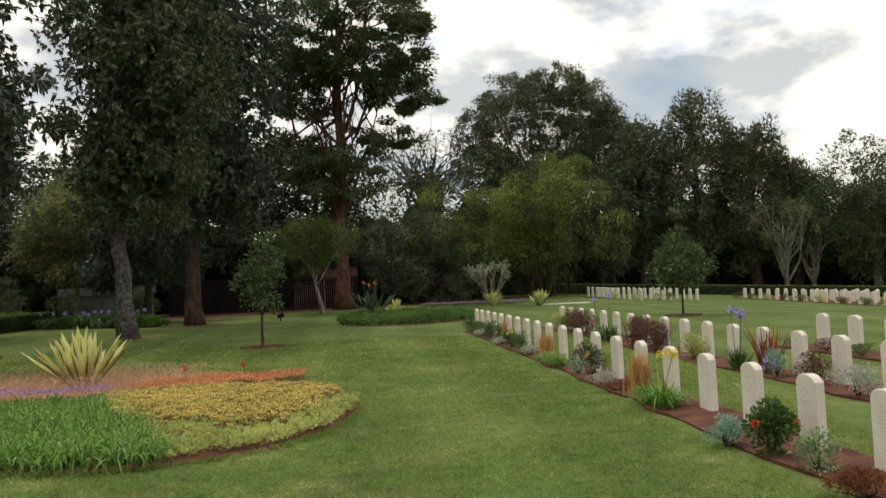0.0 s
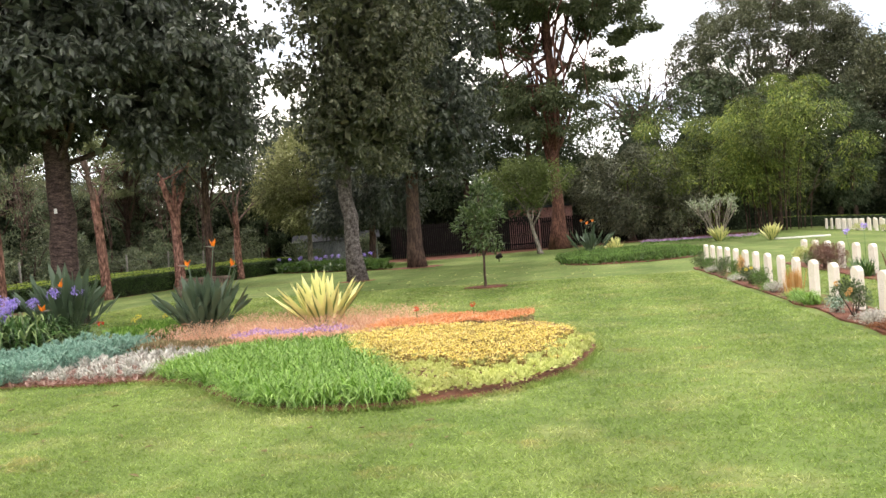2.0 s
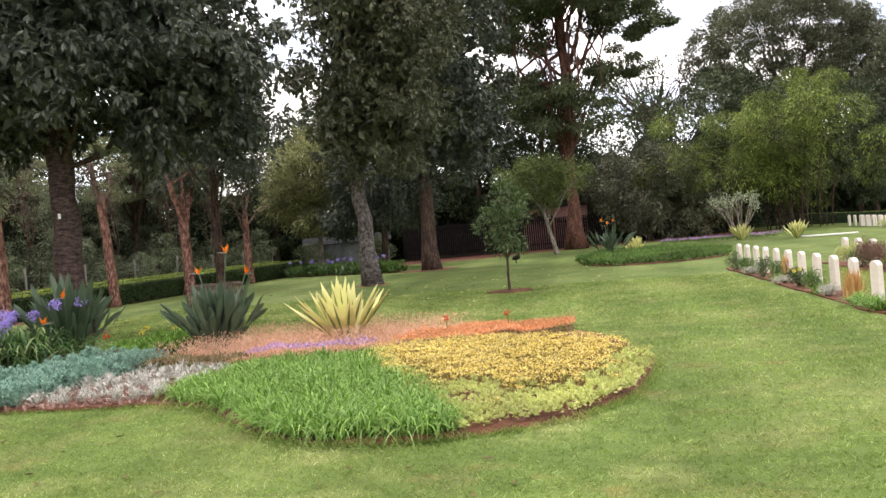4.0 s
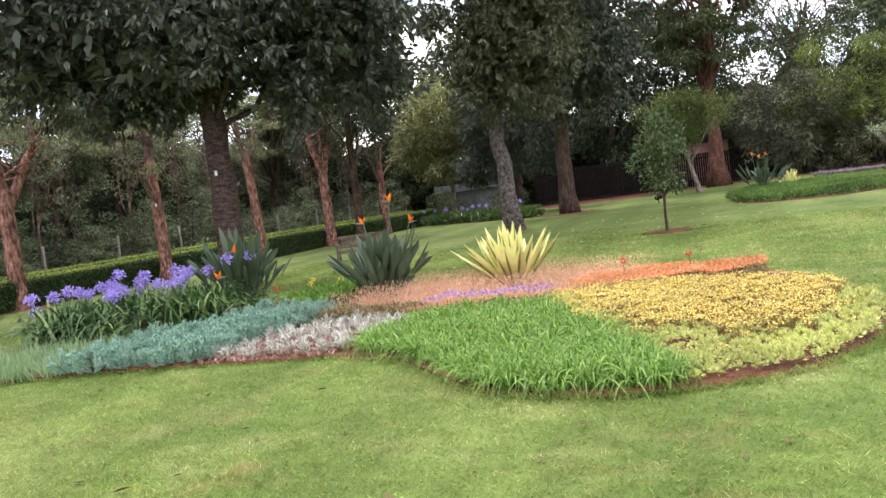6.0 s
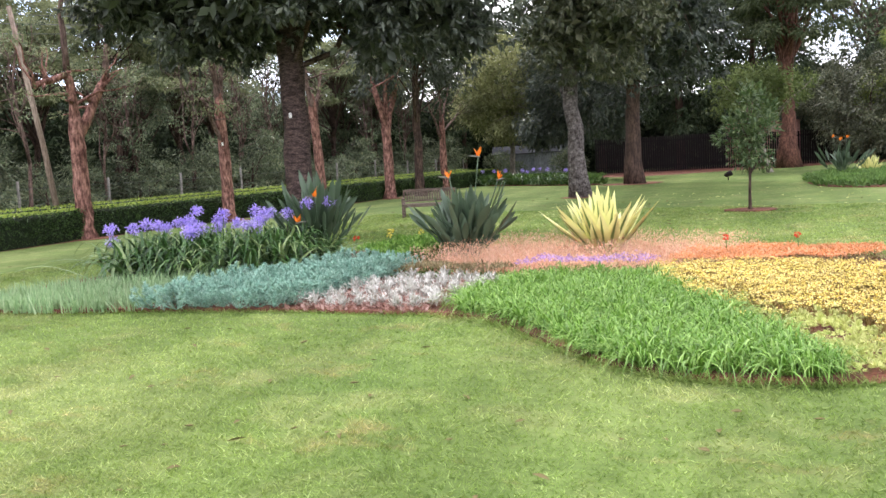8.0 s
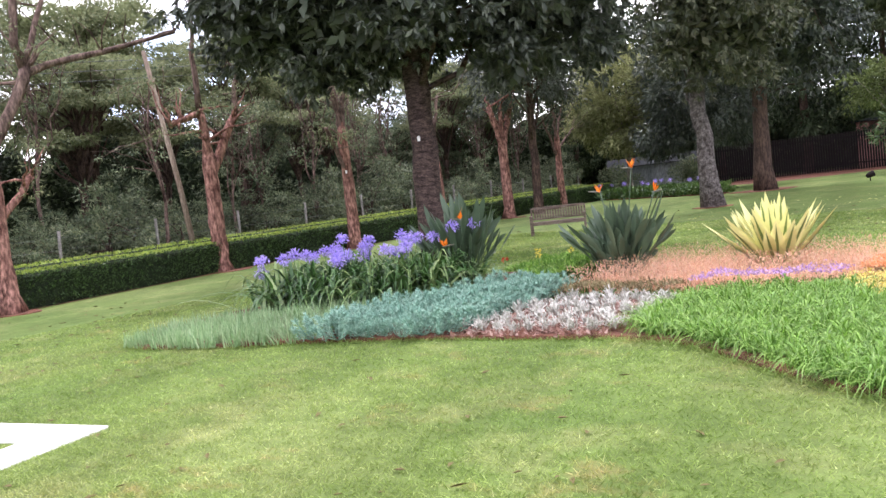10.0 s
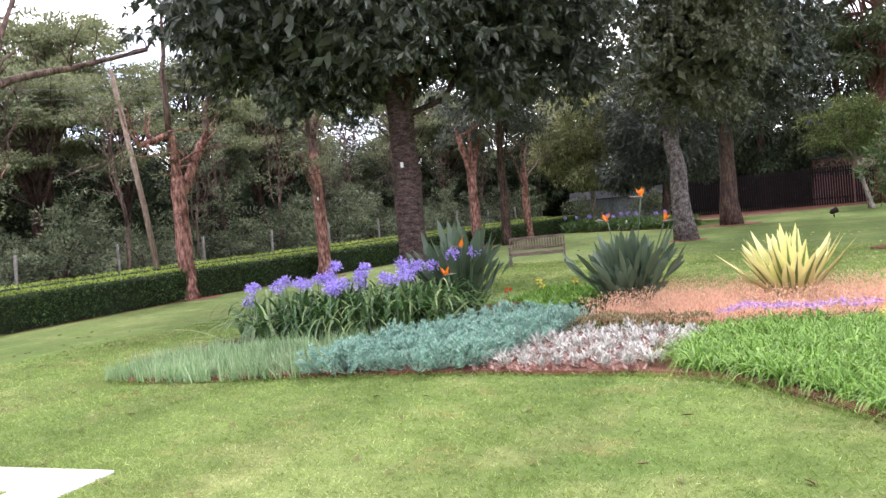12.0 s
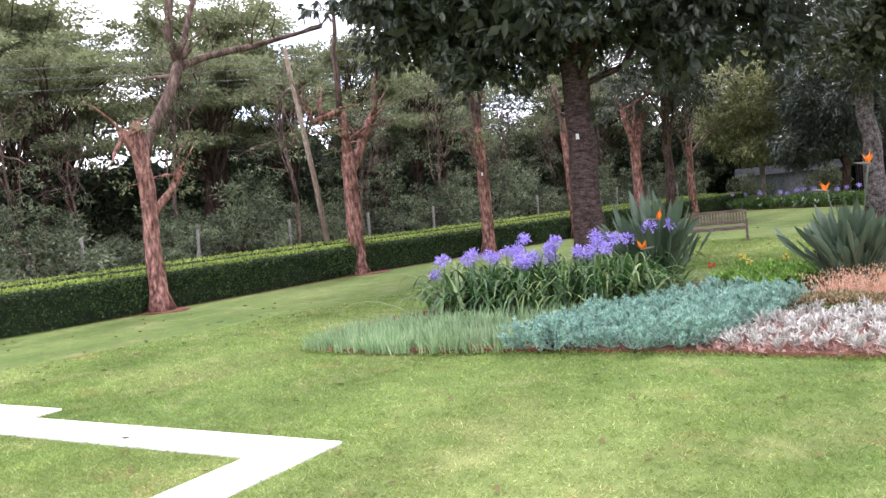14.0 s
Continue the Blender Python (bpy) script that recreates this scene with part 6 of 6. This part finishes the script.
for x, y in ((-27.6, 57.6), (-23.2, 58.4)):
    bush((x, y, 0), "overgrown shrub before the garden shed", L_FOREST, 1.3, 2.0, 900, 0.26, 0.45)
spot = thing("ground_spotlight", (-9.8, 45.2, 0), "small black spotlight standing on the lawn", "spotlight", turn=20)
part("stake", mesh_of("stake", *tube([(0, 0, -0.05), (0, 0, 0.2)], 0.03, 8), SHADED_WOOD_AND_BLACK), spot)
part("lamp_head", smooth(mesh_of("lamp_head", *tube([(-0.16, 0, 0.2), (-0.1, 0, 0.25), (0.1, 0, 0.33), (0.17, 0, 0.36)], [0.07, 0.11, 0.14, 0.13], 12), SHADED_WOOD_AND_BLACK)), spot)
slat_fence((-22.5, 63.0), (-11.0, 65.5), 2.6, "tall wooden slat fence coloured near black for deep shade")
slat_fence((-11.0, 65.6), (2.0, 71.5), 2.4, "tall wooden slat fence under the trees, coloured near black for shade")
hut = thing("pink_building", (-11.5, 68.8, 0), "pink plastered building glimpsed through the trees", "building", turn=10)
part("wall", bm_mesh("wall", box(-2.6, 2.6, -0.1, 3, 0, 3.2, 0.02), PINK_WALL), hut)
part("roof", bm_mesh("roof", box(-2.9, 2.9, -0.5, 3.4, 3.2, 3.4, 0.02), SHED_ROOF), hut)


def post_and_wire():
    root = thing("wire_fence", (-29.6, 0, 0), "wire fence on weathered wooden posts at the wood's edge", "fence")
    me = smooth(mesh_of("post", *tube([(0, 0, -0.1), (0, 0, 1.0), (0.01, 0, 2.0)], [0.06, 0.055, 0.05], 8, 0.04), POST_WOOD))
    for i in range(15):
        part("post", me, root, at=pose(rng.uniform(-0.05, 0.05), 1.6 + i * 3.82, rng.uniform(-0.1, 0.05), rng.uniform(-2, 2), rng.uniform(-2, 2), 0))
    for z in (0.5, 0.9, 1.3, 1.7):
        part("wire", mesh_of("wire", *tube([(0.05, 1.6, z), (0.05, 30, z - 0.02), (0.05, 55.1, z)], 0.004, 4), WIRE), root)


post_and_wire()
pole = thing("leaning_pole", (-27.25, 20.55, 0), "slim leaning bare wooden pole behind the hedge", "pole")
part("shaft", smooth(mesh_of("shaft", *tube([(0, 0, -0.1), (-0.1, -0.3, 3), (-0.2, -0.95, 7.6)], [0.11, 0.095, 0.07], 10, 0.03), POLE_WOOD)), pole)
cables = thing("overhead_cables", (0, 0, 0), "thin overhead cables crossing before the woods", "cable")
for dz, x in ((0.0, -33.5), (0.35, -33.2), (0.8, -33.8)):
    ys = np.linspace(-20, 62, 24)
    part("cable", mesh_of("cable", *tube(np.column_stack([np.full(24, x), ys, 6.6 + dz + 0.115 * (ys - 10) * 0.8]), 0.014, 5), WIRE), cables)

# ---- the beds across the lawn ----
ISLAND = [(-5.0, 36.6), (-3.5, 34.9), (-1.0, 34.8), (0.7, 36.5), (0.9, 38.6), (-0.2, 43.0), (-2.5, 46.5), (-5.2, 45.5), (-6.0, 41.0)]
soil_bed("island_bed_soil", ISLAND, "curved island bed of dark soil in the lawn", 0.04)
carpet("island_groundcover", ISLAND, 14000, 0.14, 0.30, L_ISLAND, "low mid-green grassy groundcover", "ground cover", 0.16, 0.2, (5, 60))
strelitzia((-4.6, 43.0, 0.04), "far crane flower plant in the island bed", 70, 1.7, [(-0.3, -0.2, 1.75), (0.25, -0.2, 1.7), (0.0, -0.4, 1.6)])
agave((-3.5, 44.5, 0.04), "small cream striped agave in the island bed", 30, 0.9)
agave((1.9, 53.2, 0.0), "cream striped agave at the foot of the frangipani", 34, 1.0)
agave((4.5, 49.6, 0.0), "cream striped agave standing on the lawn", 34, 1.0)
carpet("mauve_border", [(-3.0, 55.5), (3.5, 53.8), (4.5, 55.0), (-2.5, 57.5)], 2200, 0.12, 0.28, L_PURPLE, "border of small mauve flowers under the trees", "flowers", 0.09, 0.6, (10, 80), None, 0.55)
solo("stone_edging", bm_mesh("stone_edging", box(-1.5, 1.5, -0.25, 0.25, -0.05, 0.06, 0.015), PAVING), "short pale stone edging strip in the lawn", "edging", at=(6.0, 49.8, 0), turn=-8)


def frangipani(at):
    root = thing("frangipani_tree", at, "small frangipani with bare forked stems and pale leaf rosettes", "tree")
    ends, br = [], []
    for i in range(9):
        a = i * 0.7 + rng.uniform(-0.2, 0.2)
        e = np.array([math.cos(a) * rng.uniform(0.5, 1.2), math.sin(a) * rng.uniform(0.5, 1.2), rng.uniform(1.9, 2.5)])
        p = bent((0.05 * math.cos(a), 0.05 * math.sin(a), -0.05), e, 6, 0.1, -0.06)
        br.append(tube(p, np.linspace(0.05, 0.03, 6), 7, 0.05))
        ends.append(e)
        for _ in range(2):
            e2 = e + rng.normal(size=3) * (0.3, 0.3, 0.15) + (0, 0, 0.15)
            br.append(tube(bent(p[3], e2, 4, 0.1), np.linspace(0.035, 0.02, 4), 6))
            ends.append(e2)
    part("stems", smooth(mesh_of("stems", *joined(br), BARK_PALE)), root)
    part("crown", mesh_of("crown", *foliage(np.array(ends), 0.13, 22, 0.24, 0.3, -0.25), L_FRANGI), root)


frangipani((1.8, 54.2, 0))
FARBED = [(-26.0, 50.0), (-20, 46.8), (-16.6, 44.6), (-16.2, 45.8), (-20, 48.6), (-25.5, 52)]
soil_bed("far_border_soil", FARBED, "border of red soil before the shed", 0.05)
carpet("far_border_plants", FARBED, 5200, 0.3, 0.6, L_GROUND, "leafy green border with scattered blue flowers", "ground cover", 0.22, 0.22, (5, 60))
for i in range(9):
    x = -25.3 + i * 0.95
    agapanthus((x, 50.3 - i * 0.55 + rng.uniform(-0.3, 0.3), 0.04), 60, 1 + i % 2, 0.25, "far agapanthus clump with pale blue heads", 0.5, (0.8, 1.0))


# ---- litter on the lawn ----
def fallen_leaves():
    shapes = []
    for _ in range(5):
        v = blades(np.array([[0.0, 0, 0.012]]), np.array([[1.0, 0, 0.25]]), rng.uniform(0.08, 0.13), 0.045, 1.1, 5, lambda s: np.sin(np.clip(s, 0.03, 0.97) * np.pi), fold=0.3)
        shapes.append(mesh_of("fallen_leaf", *v, L_DEAD))
    area = [(-15, 4.5), (-1.2, 4.5), (-1.5, 8.0), (-4.5, 8.0), (-7.0, 9.9), (-14.5, 8.7), (-19, 12), (-20, 6)]
    under = [(-20, 20), (-5, 22), (-3, 30), (-18, 34)]
    left = [(-23.5, 6), (-13.5, 4.8), (-15.5, 8.6), (-16.8, 12), (-22.5, 15)]
    for poly, n, k0, k1 in ((area, 115, 0.55, 1.15), (left, 110, 0.6, 1.3), (under, 65, 0.8, 1.5)):
        for i, (x, y) in enumerate(scatter(poly, n)):
            k = rng.uniform(k0, k1)
            ob = new("fallen_leaf", shapes[i % 5])
            ob.matrix_world = pose(x, y, 0.014, rng.uniform(-12, 12), rng.uniform(-12, 12), rng.uniform(0, 360)) @ Matrix.Diagonal((k, k, k, 1))
            tagged(ob, "curled dry brown leaf lying on the grass", "leaf", "fallen leaves on the lawn")
    pale = [mesh_of("fallen_petal", *blades(np.array([[0.0, 0, 0.012]]), np.array([[1.0, 0, 0.3]]), 0.1, 0.06, 1.1, 4, lambda s: np.sin(np.clip(s, 0.03, 0.97) * np.pi), fold=0.25), L_LIME) for _ in range(3)]
    for i, (x, y) in enumerate(scatter([(-15, 23), (-4, 22), (-1, 30), (-4, 38), (-13, 33)], 130)):
        ob = new("fallen_petal", pale[i % 3])
        ob.matrix_world = pose(x, y, 0.014, rng.uniform(-12, 12), rng.uniform(-12, 12), rng.uniform(0, 360)) @ Matrix.Scale(rng.uniform(0.6, 1.3), 4)
        tagged(ob, "pale yellowish fallen petal on the shaded lawn", "petal", "pale petals under the trees")


fallen_leaves()


def lawn_blades():
    """Short grass on the stretch of lawn that is walked along."""
    n = 520000
    x = rng.uniform(-19, 5.0, n)
    y = 3.4 + 24.0 * rng.random(n) ** 2.1
    y += rng.normal(size=n) * 1.1 * np.exp((3.4 - y) / 1.6)
    p = np.column_stack([x, y])
    nx = np.array([-ROW[1], ROW[0]])
    off = (p - np.array(ROW_A)) @ nx
    ring = [tuple(q) for q in rounded(BED)]
    u = unit(np.array([-4.19, -0.81]))
    w = np.array([-u[1], u[0]])
    rel = p - np.array([-10.48, 6.28])
    a, b = rel @ u, rel @ w
    paved = ((a > -0.02) & (a < 0.58) & (b > -0.02) & (b < 6.2)) | ((a > 0) & (a < 4.9) & (b > -0.02) & (b < 0.58)) | ((a > 4.28) & (b > -0.4) & (b < 0.2)) | ((a > 4.28) & (a < 4.86) & (b > -0.4) & (b < 0.58))
    keep = ~in_poly(p, ring) & ~((off < 0.74) & (off > -0.3)) & ~paved
    p = p[keep]
    edge = np.asarray(ring)
    k = rng.integers(0, len(edge), 15000)
    f = rng.random((15000, 1))
    rim = edge[k] * (1 - f) + edge[(k + 1) % len(edge)] * f + rng.normal(size=(15000, 2)) * 0.035
    p = np.concatenate([p, rim])
    n = len(p)
    d = ring_dirs(n, 30, 80)
    h = 0.014 + rng.uniform(0.018, 0.044, n) * (1 + 0.35 * np.sin(p[:, 0] * 1.3) * np.sin(p[:, 1] * 1.7))
    h[-15000:] *= 1.75
    W = rng.uniform(0.006, 0.012, n) * (0.7 + p[:, 1] * 0.06)
    s = unit(np.cross(d, rng.normal(size=(n, 3))))
    P = up3(p, 0.0)
    v = np.stack([P + s * W[:, None] / 2, P - s * W[:, None] / 2, P + d * h[:, None]], 1).reshape(-1, 3)
    me = mesh_of("lawn_grass", v, np.arange(n * 3).reshape(-1, 3), BLADE)
    solo("lawn_grass", me, "short mown grass blades of mixed green and straw", "grass", kind="stuff")


lawn_blades()
